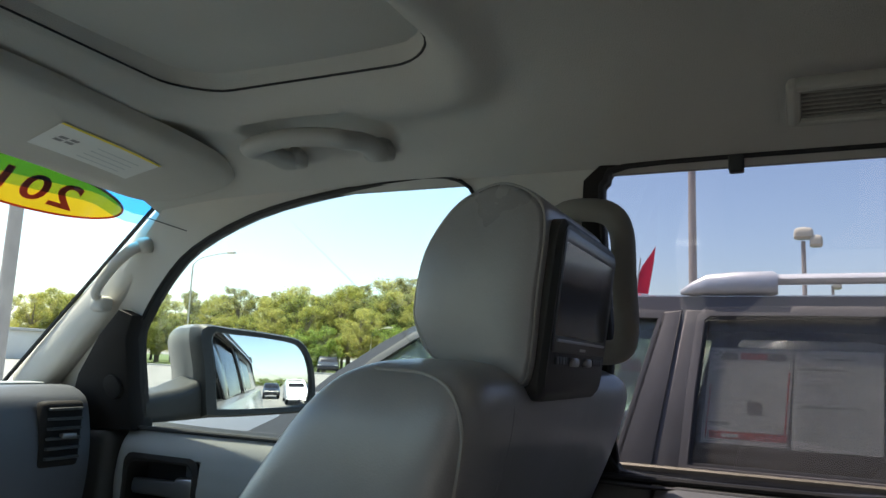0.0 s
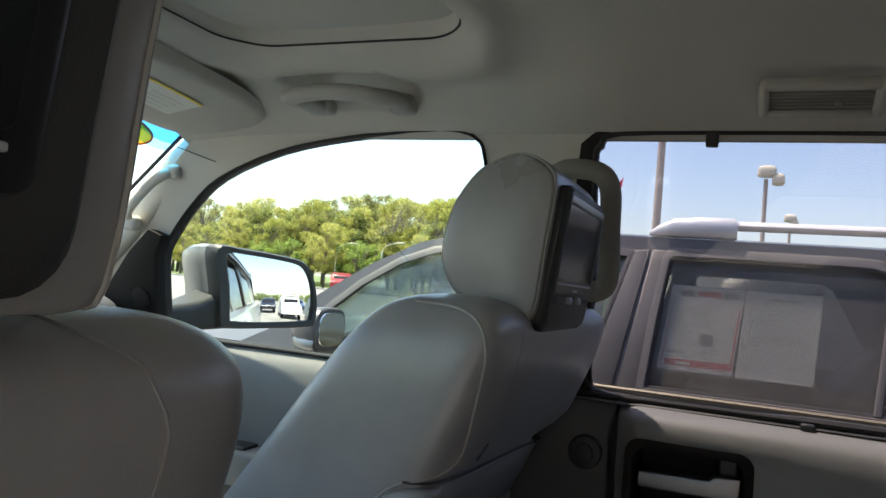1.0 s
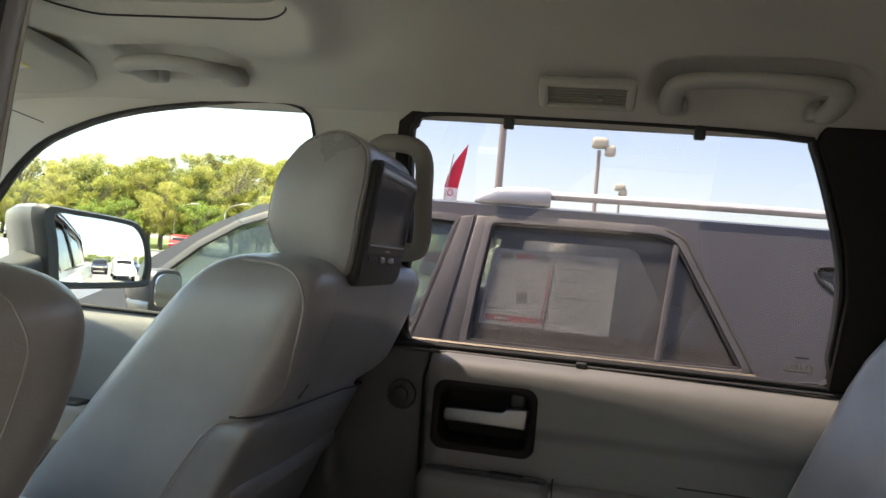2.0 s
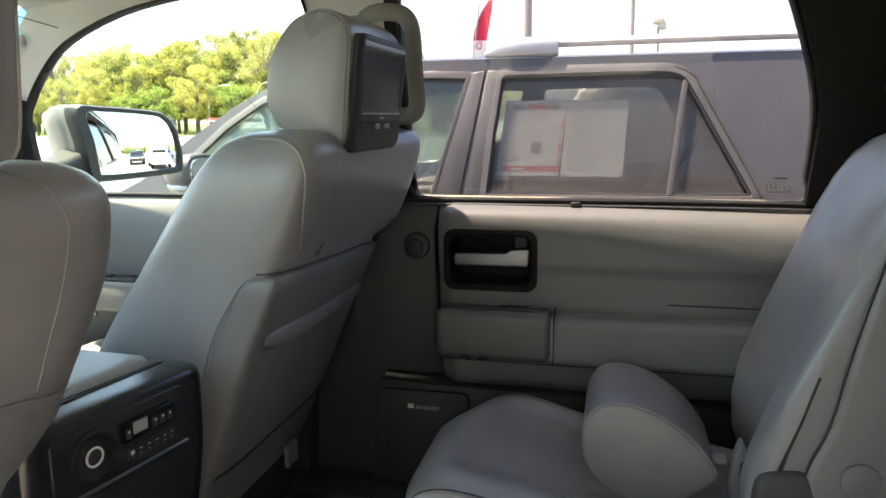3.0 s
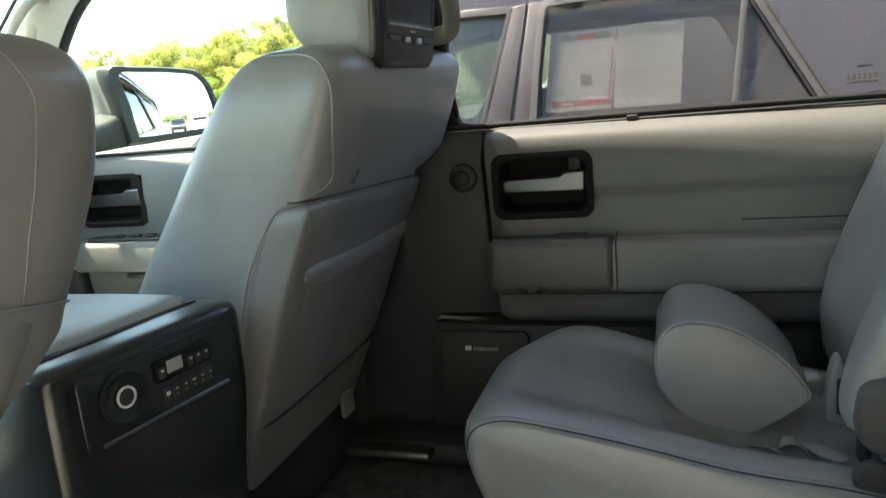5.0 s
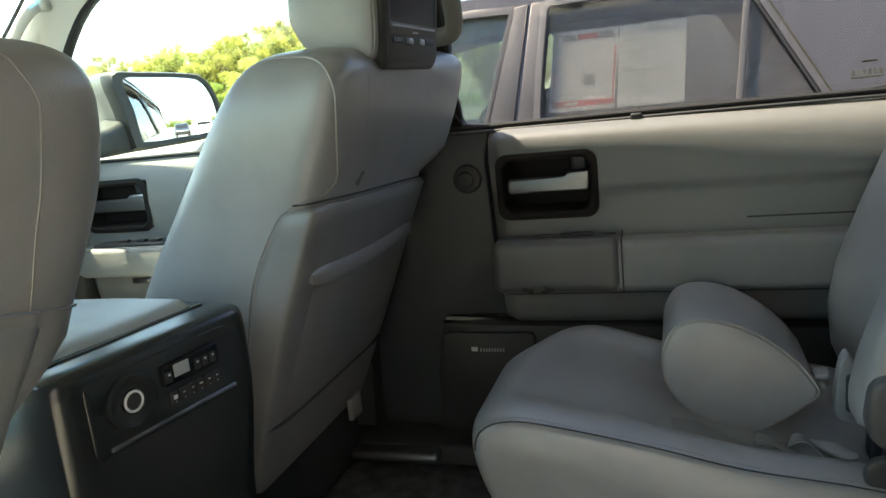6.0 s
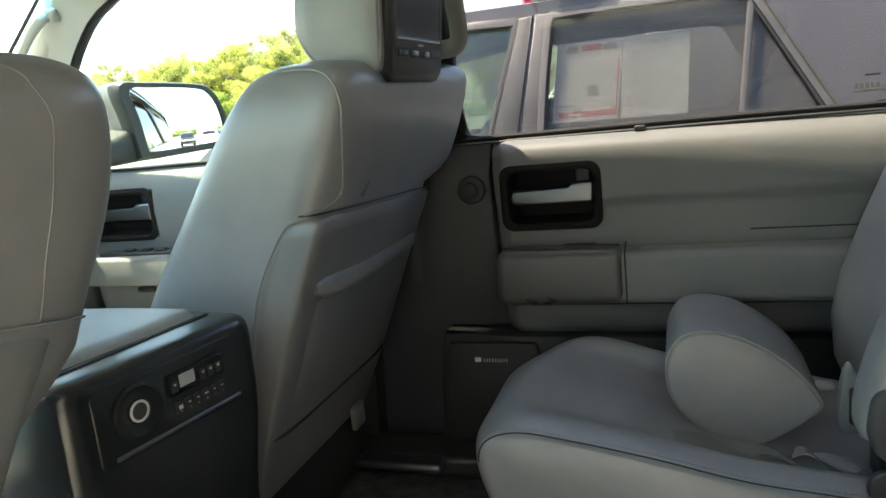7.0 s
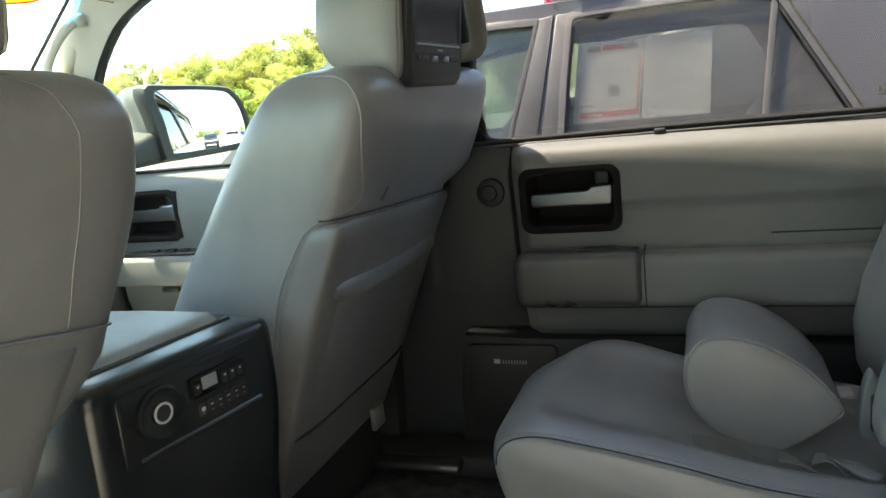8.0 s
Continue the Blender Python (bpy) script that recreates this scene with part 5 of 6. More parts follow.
h2 = part("headrest", profile_pad(hr2, 0.490, 0.118, 0.04, shrink=0.16), SEAT, rs, "grey leather headrest")
part("headrest_seam", sweep(smooth_path([(0.54, 0.380, 1.435), (0.535, 0.377, 1.48), (0.555, 0.377, 1.555), (0.595, 0.380, 1.588)], 5), 0.002, 6), SEAM, h2)
for y in (0.42, 0.545):
    part("headrest_post", sweep([(0.560, y, 1.38), (0.578, y, 1.44)], 0.007, 10), CHROME, h2)

# the loose padded headrest that lies on the cushion
lo_ = thing("headrest", "loose grey leather headrest lying on the seat cushion", "headrest", (0.15, 0.54, 0.81))
LO = [(x, z - 0.022) for x, z in [(0.038, 0.915), (0.040, 0.955), (0.062, 0.990), (0.105, 0.998), (0.160, 0.983), (0.215, 0.945), (0.252, 0.900), (0.258, 0.880), (0.240, 0.862), (0.205, 0.835), (0.160, 0.812), (0.115, 0.818), (0.075, 0.848), (0.048, 0.882)]]
lb = profile_pad(LO, 0.540, 0.112, 0.022, shrink=0.07)
part("pad", lb, SEAT, lo_, "", 60)
pr = smooth2(LO, 4)
part("piping", sweep([(x, 0.4335, z) for x, z in [(0.146 + (x - 0.146) * 0.985, 0.883 + (z - 0.883) * 0.985) for x, z in pr]], 0.0020, 6, closed=True), PIPING, lo_)
part("tab", rbox((0.264, 0.46, 0.880), (0.022, 0.028, 0.010), 0.004), SEAT_SIDE, lo_)

# belt stalks and webbing
bk = thing("seat_belt_buckle", "grey vinyl sleeved belt buckle at the cushion's rear edge", "seat belt", (0.30, 0.45, 0.80), "belt buckles")
part("sleeve", prism(smooth2([(0.281, 0.82), (0.281, 0.870), (0.287, 0.908), (0.296, 0.921), (0.304, 0.905), (0.315, 0.870), (0.320, 0.82)], 3), 'y', 0.435, 0.462, 0.004, 3), SEAT_SIDE, bk, "soft grey vinyl sleeve")
part("buckle", rbox((0.302, 0.448, 0.86), (0.020, 0.034, 0.06), 0.006), TRIM_DARK, bk)
bk2 = thing("seat_belt_buckle", "dark grey belt buckle between cushion and backrest", "seat belt", (0.330, 0.40, 0.78), "belt buckles")
part("buckle", rbox((0.330, 0.40, 0.832), (0.026, 0.050, 0.060), 0.009, 3, Matrix.Rotation(radians(-22), 4, 'Y')), MID, bk2)
part("stalk", rbox((0.322, 0.40, 0.795), (0.014, 0.036, 0.05), 0.005), TRIM_DARK, bk2)
web = thing("seat_belt_webbing", "grey belt webbing lying on the seat", "seat belt", (0.2, 0.30, 0.82))


def web_at(t, w):
    x = 0.165 + 0.09 * t
    return Vector((x, 0.372 - 0.065 * t + 0.006 * math.sin(t * 5) + w * 0.011, 0.808 - 0.09 * (x - 0.165) + 0.004 * math.sin(t * 7 + w) + 0.006 * abs(w)))


part("strap", thicken(sheet(web_at, span(0, 1, 24), span(-1, 1, 5)), Vector((0, 0, 0.002))), MID, web)
web2 = thing("seat_belt_webbing", "crumpled grey belt webbing with a pale tongue on the seat", "seat belt", (0.25, 0.36, 0.80))


def web2_at(t, w):
    return Vector((0.212 + 0.075 * t + 0.004 * w, 0.392 - 0.060 * t + 0.010 * w, 0.802 + 0.012 * math.sin(t * 6.2) * (1 - 0.5 * t) + 0.004 * w * math.cos(t * 8)))


part("strap", thicken(sheet(web2_at, span(0, 1, 24), span(-1, 1, 5)), Vector((0, 0, 0.002))), SEAT_SIDE, web2)
part("tongue", prism(smooth2([(0.236, 0.375), (0.262, 0.372), (0.290, 0.340), (0.280, 0.325), (0.262, 0.335)], 3), 'z', 0.810, 0.815, 0.0015), TRIM, web2, "pale grey belt tongue")

# driver-side second row seat, mostly behind the camera
ds = thing("rear_seat", "grey leather second-row seat behind the driver", "car seat", (0.7, -0.48, 0.57))
part("seat_cushion", profile_pad([(x + 0.66, z - 0.12) for x, z in CUS], -0.485, 0.24, 0.055, shrink=0.10), SEAT, ds)
part("backrest", loft([seat_ring(z - 0.1, a + 0.72, b + 0.72, w, -0.482, 0.40, 0.045, 44) for z, a, b, w in RSEC]), SEAT, ds)
# ---- neighbouring car ----


def ngl(z):
    return 1.86 + 0.28 * (z - 1.27)


nb = thing("parked_suv", "dark grey parked four-wheel drive with silver roof rack and window papers", "car", (0.0, 2.75, 0))
NCY = 2.78
N_REAR = [(-0.322, 1.597), (-0.10, 1.600), (0.20, 1.600), (0.245, 1.598), (0.282, 1.588), (0.309, 1.567), (0.328, 1.535), (0.345, 1.505), (0.43, 1.352), (0.515, 1.198), (0.522, 1.184), (0.515, 1.175), (0.30, 1.172), (0.0, 1.172), (-0.366, 1.172), (-0.376, 1.180), (-0.360, 1.38), (-0.336, 1.585)]
N_FRONT = [(-0.462, 1.590), (-0.60, 1.595), (-0.90, 1.588), (-1.15, 1.555), (-1.28, 1.505), (-1.42, 1.412), (-1.56, 1.285), (-1.60, 1.20), (-1.58, 1.165), (-1.2, 1.165), (-0.575, 1.165)]
N_OUT = [(-1.90, 1.15), (-1.78, 1.21), (-1.60, 1.36), (-1.40, 1.495), (-1.22, 1.588), (-1.05, 1.632), (-0.60, 1.655), (0.2, 1.655), (1.30, 1.645), (1.62, 1.60), (1.78, 1.30), (1.82, 1.15)]
N_QW = [(0.775, 1.532), (0.752, 1.527), (0.742, 1.512), (0.752, 1.488), (1.05, 1.24), (1.48, 1.24), (1.40, 1.46), (1.30, 1.52)]


def nside(s):
    return lambda p: Vector((p[0], NCY + s * (NCY - ngl(p[1])), p[1]))


for s in (-1, 1):
    part("upper_side", holed(N_OUT, [N_REAR, N_FRONT, N_QW], nside(s), (0, -s * 0.03, 0)), NEIGH, nb)


def n_low(z):
    t = (z - 1.15) / 0.85
    return 1.822 - 0.045 * math.sin(max(0, min(1, -t)) * math.pi) + (0.03 * max(0, -t - 0.6))


def n_plan(x):
    """How far the body draws in towards its front and tail."""
    return 0.20 * sstep(-1.9, -3.0, x) ** 1.5 + 0.10 * sstep(1.5, 2.0, x)


for s in (-1, 1):
    part("lower_side", thicken(sheet(lambda x, z: Vector((x, NCY + s * (NCY - n_low(z) - n_plan(x)), z)), span(-2.95, 1.9, 40), span(0.42, 1.153, 14)), Vector((0, -s * 0.02, 0))), NEIGH, nb)
part("roof", thicken(sheet(lambda x, u: Vector((x, NCY + u * (0.812 - 0.05 * sstep(-0.6, -1.2, x)), 1.655 + 0.034 * (1 - u ** 4) - 0.075 * sstep(-0.75, -1.28, x) ** 1.6 - 0.05 * sstep(1.2, 1.7, x))), span(-1.28, 1.66, 30), span(-1, 1, 17)), Vector((0, 0, -0.02))), NEIGH, nb)
part("bonnet", thicken(sheet(lambda x, u: Vector((x, NCY + u * (0.955 - n_plan(x)), 1.150 + 0.075 * (1 - abs(u) ** 3) - 0.11 * sstep(-2.2, -3.0, x) ** 1.6)), span(-2.98, -1.62, 24), span(-1, 1, 17)), Vector((0, 0, -0.02))), NEIGH, nb)
part("windscreen", sheet(lambda u, t: Vector((-1.235 - 0.56 * t - 0.10 * (1 - u * u), NCY + u * (0.79 + 0.09 * t), 1.583 + 0.06 * (1 - u * u) - 0.40 * t)), span(-1, 1, 11), span(0, 1, 7)), DARKGLASS, nb)
part("front_end", rbox((-3.0, NCY, 0.78), (0.16, 1.55, 0.62), 0.06, 4), NEIGH, nb)
part("tail", rbox((1.86, NCY, 1.0), (0.10, 1.6, 1.1), 0.05, 4), NEIGH, nb)


def n_pane(name, loop, s, m, lab):
    return part(name, prism(loop, 'y', lambda p: NCY + s * (NCY - ngl(p[1]) - 0.014), lambda p: NCY + s * (NCY - ngl(p[1]) - 0.018)), m, nb, lab)


# the film's diffuse colour also stands in for hazy reflections in these panes
NDARK = pane_glass("smoked_glass", (0.80, 0.80, 0.77), 1.4, ((0.50, 0.46, 0.41), 0.10))
N_CLEAR = pane_glass("green_glass", (0.70, 0.78, 0.70), 1.7, ((0.50, 0.48, 0.42), 0.08))
for s in (-1, 1):
    n_pane("rear_window", N_REAR, s, NDARK if s < 0 else DARKGLASS, "dark privacy glass")
    n_pane("front_window", N_FRONT, s, N_CLEAR, "clear front window")
    n_pane("cargo_window", N_QW, s, NDARK, "dark cargo window")


def n_at(x, z, d):
    return Vector((x, ngl(z) - d, z))


def n_face(p):
    return ngl(p[1])


part("window_frame", band(N_REAR, 0.026, 0.004, n_face, -0.014), NEIGH_TRIM, nb, "satin grey window frame")
part("window_gasket", band(N_REAR, -0.004, 0.013, n_face, -0.006), RUBBER, nb)
part("front_frame", band(N_FRONT, 0.022, 0.006, n_face, -0.012), NEIGH_TRIM, nb)
part("window_bar", sweep([n_at(0.258 + 0.044 * t, 1.178 + 0.385 * t, 0.004) for t in span(0, 1, 8)], 0.0115, 8, flat=0.6, up=(0, 1, 0)), NEIGH_TRIM, nb, "satin grey bar between two panes")
part("door_post", prism([(-0.455, 1.605), (-0.400, 1.612), (-0.470, 1.165), (-0.572, 1.165)], 'y', lambda p: ngl(p[1]) - 0.012, lambda p: ngl(p[1]) + 0.01, 0.003), NEIGH_TRIM, nb, "satin grey door post")
part("door_post", prism([(-0.388, 1.612), (-0.335, 1.612), (-0.382, 1.165), (-0.456, 1.165)], 'y', lambda p: ngl(p[1]) - 0.012, lambda p: ngl(p[1]) + 0.01, 0.003), NEIGH_TRIM, nb, "satin grey door post")
part("chrome_bead", sweep([n_at(x, z, 0.010) for x, z in smooth2([(0.262, 1.612), (0.325, 1.58), (0.358, 1.52), (0.45, 1.355), (0.548, 1.178)], 5, False)], 0.005, 6), surface("aged_bead", (0.10, 0.085, 0.05), 0.4, 0.6), nb, "dull yellow-grey bead")
part("sill_bead", sweep([(x, 1.815, 1.163) for x in span(-1.6, 0.56, 12)], 0.008, 6), surface("tan_strip", (0.15, 0.13, 0.09), 0.5, 0.3), nb, "tan window sill strip")
part("door_gap", sweep([(-0.46, 1.817, 1.15), (-0.47, 1.812, 0.9), (-0.47, 1.81, 0.6)], 0.004, 5), RUBBER, nb)
part("cargo_gasket", sweep([n_at(x, z, 0.002) for x, z in N_QW], 0.006, 6, closed=True), RUBBER, nb)

# roof rack
for s in (-1, 1):
    yr = NCY + s * 0.80
    rk = part("roof_rack", sweep(smooth_path([(-0.14, yr, 1.705), (0.3, yr, 1.708), (0.8, yr, 1.708), (1.35, yr, 1.70)], 5), 0.021, 10, flat=0.75, up=(0, 0, 1)), RACK, nb, "silver roof rack rail")
    part("rack_foot", loft([[Vector((x, yr + (y0 if abs(y0) < 9 else 0), z)) for y0, z in rounded(0, zc, w, h, min(w, h) * 0.8, 4)] for x, zc, w, h in ((-0.405, 1.668, 0.02, 0.006), (-0.375, 1.678, 0.034, 0.018), (-0.33, 1.690, 0.040, 0.030), (-0.25, 1.694, 0.040, 0.034), (-0.148, 1.694, 0.040, 0.035), (-0.136, 1.692, 0.036, 0.028))]), RACK, rk, "white plastic rack foot")
    part("rack_foot", rbox((1.38, yr, 1.685), (0.2, 0.07, 0.05), 0.02), RACK, rk)
# mirror, handles, badge, wheels, seats
def mirror_ring(x, hy, hz, dz=0.0):
    return [Vector((x, 1.68 + hy * c, 1.250 + dz + hz * q)) for c, q in [sup(a * math.pi / 14, 0.62) for a in range(28)]]


nm = part("wing_mirror", loft([mirror_ring(-1.545, 0.030, 0.022), mirror_ring(-1.53, 0.065, 0.046), mirror_ring(-1.49, 0.092, 0.068), mirror_ring(-1.44, 0.100, 0.076), mirror_ring(-1.412, 0.098, 0.074), mirror_ring(-1.408, 0.090, 0.066)]), NEIGH, nb, "dark grey mirror with bright lower cap", 60)
part("mirror_cap", loft([mirror_ring(-1.535, 0.045, 0.016, -0.036), mirror_ring(-1.50, 0.088, 0.028, -0.046), mirror_ring(-1.45, 0.100, 0.032, -0.050), mirror_ring(-1.418, 0.098, 0.030, -0.050)]), CHROME, nm, "bright lower cap", 60)
part("mirror_pane", loft([mirror_ring(-1.409, 0.084, 0.060), mirror_ring(-1.4045, 0.082, 0.058)]), MIRROR, nm)
part("mirror_stalk", rbox((-1.46, 1.80, 1.20), (0.06, 0.12, 0.05), 0.015), BLACK, nm)
for x in (-0.62, 0.32):
    part("door_handle", sweep(smooth_path([(x - 0.11, 1.80, 1.02), (x - 0.08, 1.765, 1.022), (x + 0.06, 1.765, 1.026), (x + 0.09, 1.80, 1.026)], 4), 0.013, 8), NEIGH, nb)
for x in (-2.05, 1.05):
    for s in (-1, 1):
        yw = NCY + s * 0.86
        wh = part("wheel", prism([(x + 0.38 * math.cos(a), 0.38 + 0.38 * math.sin(a)) for a in [i * math.pi / 16 for i in range(32)]], 'y', yw - 0.12, yw + 0.12, 0.03, 3), TYRE, nb, "black tyre")
        part("rim", prism([(x + 0.24 * math.cos(a), 0.38 + 0.24 * math.sin(a)) for a in [i * math.pi / 12 for i in range(24)]], 'y', yw + s * 0.10, yw + s * 0.128, 0.01), CHROME, wh)
part("cabin_floor", rbox((-0.2, NCY, 0.60), (3.0, 1.7, 0.06), 0.01), BLACK, nb)
for x in (-0.72, 0.30):
    for s in (-1, 1):
        part("inner_seat", loft([seat_ring(z - 0.12, a + x + 0.62, b + x + 0.62, w, NCY + s * 0.42, 0.46, 0.03, 24) for z, a, b, w in SEC]), TRIM_DARK, nb)

# papers in the rear window


def on_glass(x, z, d):
    return Vector((x, ngl(z) + 0.026 - d, z))


def glass_patch(x0, z0, x1, z1, d, sh=0.0):
    return sheet(lambda u, v: on_glass(x0 + (x1 - x0) * u + sh * (v - 0.5), z0 + (z1 - z0) * v, d), span(0, 1, 3), span(0, 1, 3))


ps = thing("price_sheet", "white printed car sheet with red frame taped inside the window", "paper sheet", on_glass(-0.21, 1.24, 0), "window papers")
SHX = 0.026
base = part("sheet", glass_patch(-0.332, 1.238, -0.112, 1.504, 0.002, SHX), PAPER, ps)
part("red_band", glass_patch(-0.322, 1.252, -0.124, 1.272, 0.003), RED_INK, base)
part("white_print", glass_patch(-0.29, 1.257, -0.245, 1.266, 0.004), PAPER, base)
part("red_edge", glass_patch(-0.124, 1.252, -0.119, 1.440, 0.003, 0.018), RED_INK, base)
part("red_edge", glass_patch(-0.326, 1.252, -0.323, 1.40, 0.003, 0.014), RED_INK, base)
part("red_heading", glass_patch(-0.238, 1.472, -0.168, 1.490, 0.003), RED_INK, base)
for x in (-0.268, -0.142):
    part("car_print", prism(smooth2([(x - 0.024, 1.478), (x - 0.010, 1.490), (x + 0.010, 1.491), (x + 0.024, 1.480), (x + 0.018, 1.470), (x - 0.018, 1.469)], 3), 'y', lambda p: ngl(p[1]) + 0.0225, lambda p: ngl(p[1]) + 0.0228), INK, base)
FAINT = surface("ink_faint", (0.55, 0.55, 0.54), 0.7)
for i in range(9):
    part("print_bar", glass_patch(-0.305, 1.452 - i * 0.019, -0.14 - 0.03 * (i % 3), 1.4562 - i * 0.019, 0.003), FAINT, base)
part("code_patch", glass_patch(-0.222, 1.318, -0.185, 1.355, 0.0035), INK, base)
part("print_bar", glass_patch(-0.318, 1.29, -0.268, 1.296, 0.003), INK, base)
ps2 = thing("price_sheet", "white closely printed sheet taped inside the window", "paper sheet", on_glass(0.0, 1.24, 0), "window papers")
base2 = part("sheet", glass_patch(-0.106, 1.236, 0.108, 1.502, 0.002, SHX * 0.7), PAPER, ps2)
part("print_bar", glass_patch(-0.03, 1.477, 0.05, 1.482, 0.003), INK, base2)
for i in range(15):
    part("print_bar", glass_patch(-0.086, 1.462 - i * 0.0142, (0.08, 0.03, 0.085, 0.06, -0.02)[i % 5], 1.4652 - i * 0.0142, 0.003), FAINT if i not in (1, 4, 8) else INK, base2)

tag = thing("window_tag", "red and white paper tag in the far window", "tag", (-0.87, 3.62, 1.39))
part("red_half", rbox((-0.87, 3.615, 1.455), (0.105, 0.003, 0.065), 0), RED_INK, tag)
part("white_half", rbox((-0.88, 3.620, 1.385), (0.115, 0.003, 0.075), 0), PAPER, tag)

# ---- outside ----
# unseen wall, added to hold back blue sky and bounce warm light inside
BOUNCE_TAN = surface("bounce_wall_tan", (0.60, 0.485, 0.44), 0.9, grain=0.6, grain_scale=120, mottle=0.10, mottle_scale=1.5)
wall_side = part("wall_side", rbox((3.1, -2.75, 1.7), (6.4, 0.3, 3.4), 0.02), BOUNCE_TAN)
tagged(wall_side, "unseen tan wall added to block sky and warm the side light", "wall", kind="structure")
ground = part("ground", sheet(lambda x, y: Vector((x, y, 0)), span(-400, 400, 9), span(-400, 400, 9)), ASPHALT)
tagged(ground, "grey asphalt car park running to the horizon", "ground", kind="structure")
verge = part("verge", sheet(lambda x, y: Vector((x, y, 0.03)), span(-260, 60, 8), span(52, 200, 6)), GRASS)
tagged(verge, "green grass verge below the trees", "grass", kind="structure")
kerb = part("kerb", rbox((-100, 51.9, 0.07), (320, 0.2, 0.16), 0.02), CONCRETE)
tagged(kerb, "pale concrete kerb", "kerb", kind="structure")
for i in range(14):
    ln = part("road_marking", rbox((0.0, -12.4 + i * 2.8 + 1.25, 0.004), (5.2, 0.10, 0.006), 0), LINE_PAINT)
    tagged(ln, "white painted parking bay line", "road marking", "bay lines", "structure")


def parked_car(name, label, paint, m, tall=0.0):
    c = thing(name, label, "car", (0, 0, 0), "parked cars")
    prof = [(-2.25, 0.45), (-2.28, 0.68), (-2.05, 0.84), (-1.2, 0.96 + tall * 0.5), (-0.55, 1.38 + tall), (0.2, 1.46 + tall), (1.1, 1.42 + tall), (1.75, 1.05 + tall * 0.9), (2.2, 0.98), (2.25, 0.6), (2.2, 0.40), (0, 0.30), (-2.2, 0.36)]
    pr = smooth2(prof, 3)
    rings = []
    for y, k in ((-0.90, 0.0), (-0.88, 0.5), (-0.82, 0.8), (-0.70, 1.0), (0.70, 1.0), (0.82, 0.8), (0.88, 0.5), (0.90, 0.0)):
        rings.append([Vector((x * (0.97 + 0.03 * k), y, min(z, 0.92 + (z - 0.92) * k) if z > 0.92 else z)) for x, z in pr])
    part("body", loft(rings), paint, c)
    for s in (-1, 1):
        part("side_glass", prism([(-0.95, 0.97 + tall * 0.4), (-0.45, 1.30 + tall), (0.2, 1.37 + tall), (1.0, 1.33 + tall), (1.45, 1.0 + tall * 0.6)], 'y', lambda p: s * (0.885 - 0.16 * max(0, (p[1] - 0.92)) / 0.45), lambda p: s * (0.80 - 0.16 * max(0, (p[1] - 0.92)) / 0.45)), GLOSS_BLACK, c)
    part("windscreen", prism([(-1.14, 1.0 + tall * 0.55), (-0.58, 1.37 + tall), (-0.52, 1.36 + tall), (-1.06, 0.99 + tall * 0.5)], 'y', -0.66, 0.66), GLOSS_BLACK, c)
    part("rear_glass", prism([(1.18, 1.39 + tall), (1.68, 1.10 + tall * 0.9), (1.74, 1.12 + tall * 0.9), (1.24, 1.40 + tall)], 'y', -0.62, 0.62), GLOSS_BLACK, c)
    for x in (-1.4, 1.38):
        for s in (-1, 1):
            w = part("wheel", prism([(x + 0.33 * math.cos(a), 0.33 + 0.33 * math.sin(a)) for a in [i * math.pi / 10 for i in range(20)]], 'y', s * 0.70, s * 0.905, 0.02), TYRE, c)
            part("rim", prism([(x + 0.2 * math.cos(a), 0.33 + 0.2 * math.sin(a)) for a in [i * math.pi / 8 for i in range(16)]], 'y', s * 0.89, s * 0.912), CHROME, w)
    for s in (-1, 1):
        part("headlight", rbox((-2.16, s * 0.66, 0.72), (0.16, 0.32, 0.12), 0.04), LCD, c)
        part("tail_light", rbox((2.16, s * 0.70, 0.86), (0.12, 0.24, 0.14), 0.03), RED_INK, c)
    c.matrix_world = m
    return c


WHITE_P = surface("white_paint", (0.78, 0.78, 0.77), 0.3, mottle=0.02, coat=0.6)
DARK_P = surface("black_paint", (0.02, 0.02, 0.025), 0.25, 0.2, mottle=0.1, coat=0.8)
RED_P = surface("red_paint", (0.35, 0.02, 0.02), 0.3, mottle=0.05, coat=0.7)
BLUE_P = surface("blue_paint", (0.05, 0.08, 0.16), 0.3, 0.3, mottle=0.05, coat=0.7)
first = {}
for i, (kind, x, y, rz) in enumerate((("white", 15.5, 3.4, 0), ("black", 21, 1.4, 0), ("white", 27, 5.0, 0), ("silver", 8.8, 9.2, 0), ("white", 24, 9.0, 0), ("blue", 30, 7.0, 0),
                                      ("silver", 0.4, 5.9, 0), ("white", -0.4, 8.8, 0), ("red", 0.3, 14.6, 0),
                                      ("silver", -45, 52, 131), ("black", -36.5, 54, 124), ("red", -31, 53, 120), ("white", -27.5, 52, 120), ("blue", -22, 53, 114))):
    paint = {"white": WHITE_P, "black": DARK_P, "silver": SILVER, "red": RED_P, "blue": BLUE_P}[kind]
    m = pose(x, y, 0, 0, 0, rz)
    if kind in first:
        copy_thing(first[kind], m)
    else:
        first[kind] = parked_car("parked_car", kind + " painted car standing in the car park", paint, m, 0.32 if kind in ("white", "silver") else 0.05)

# light poles


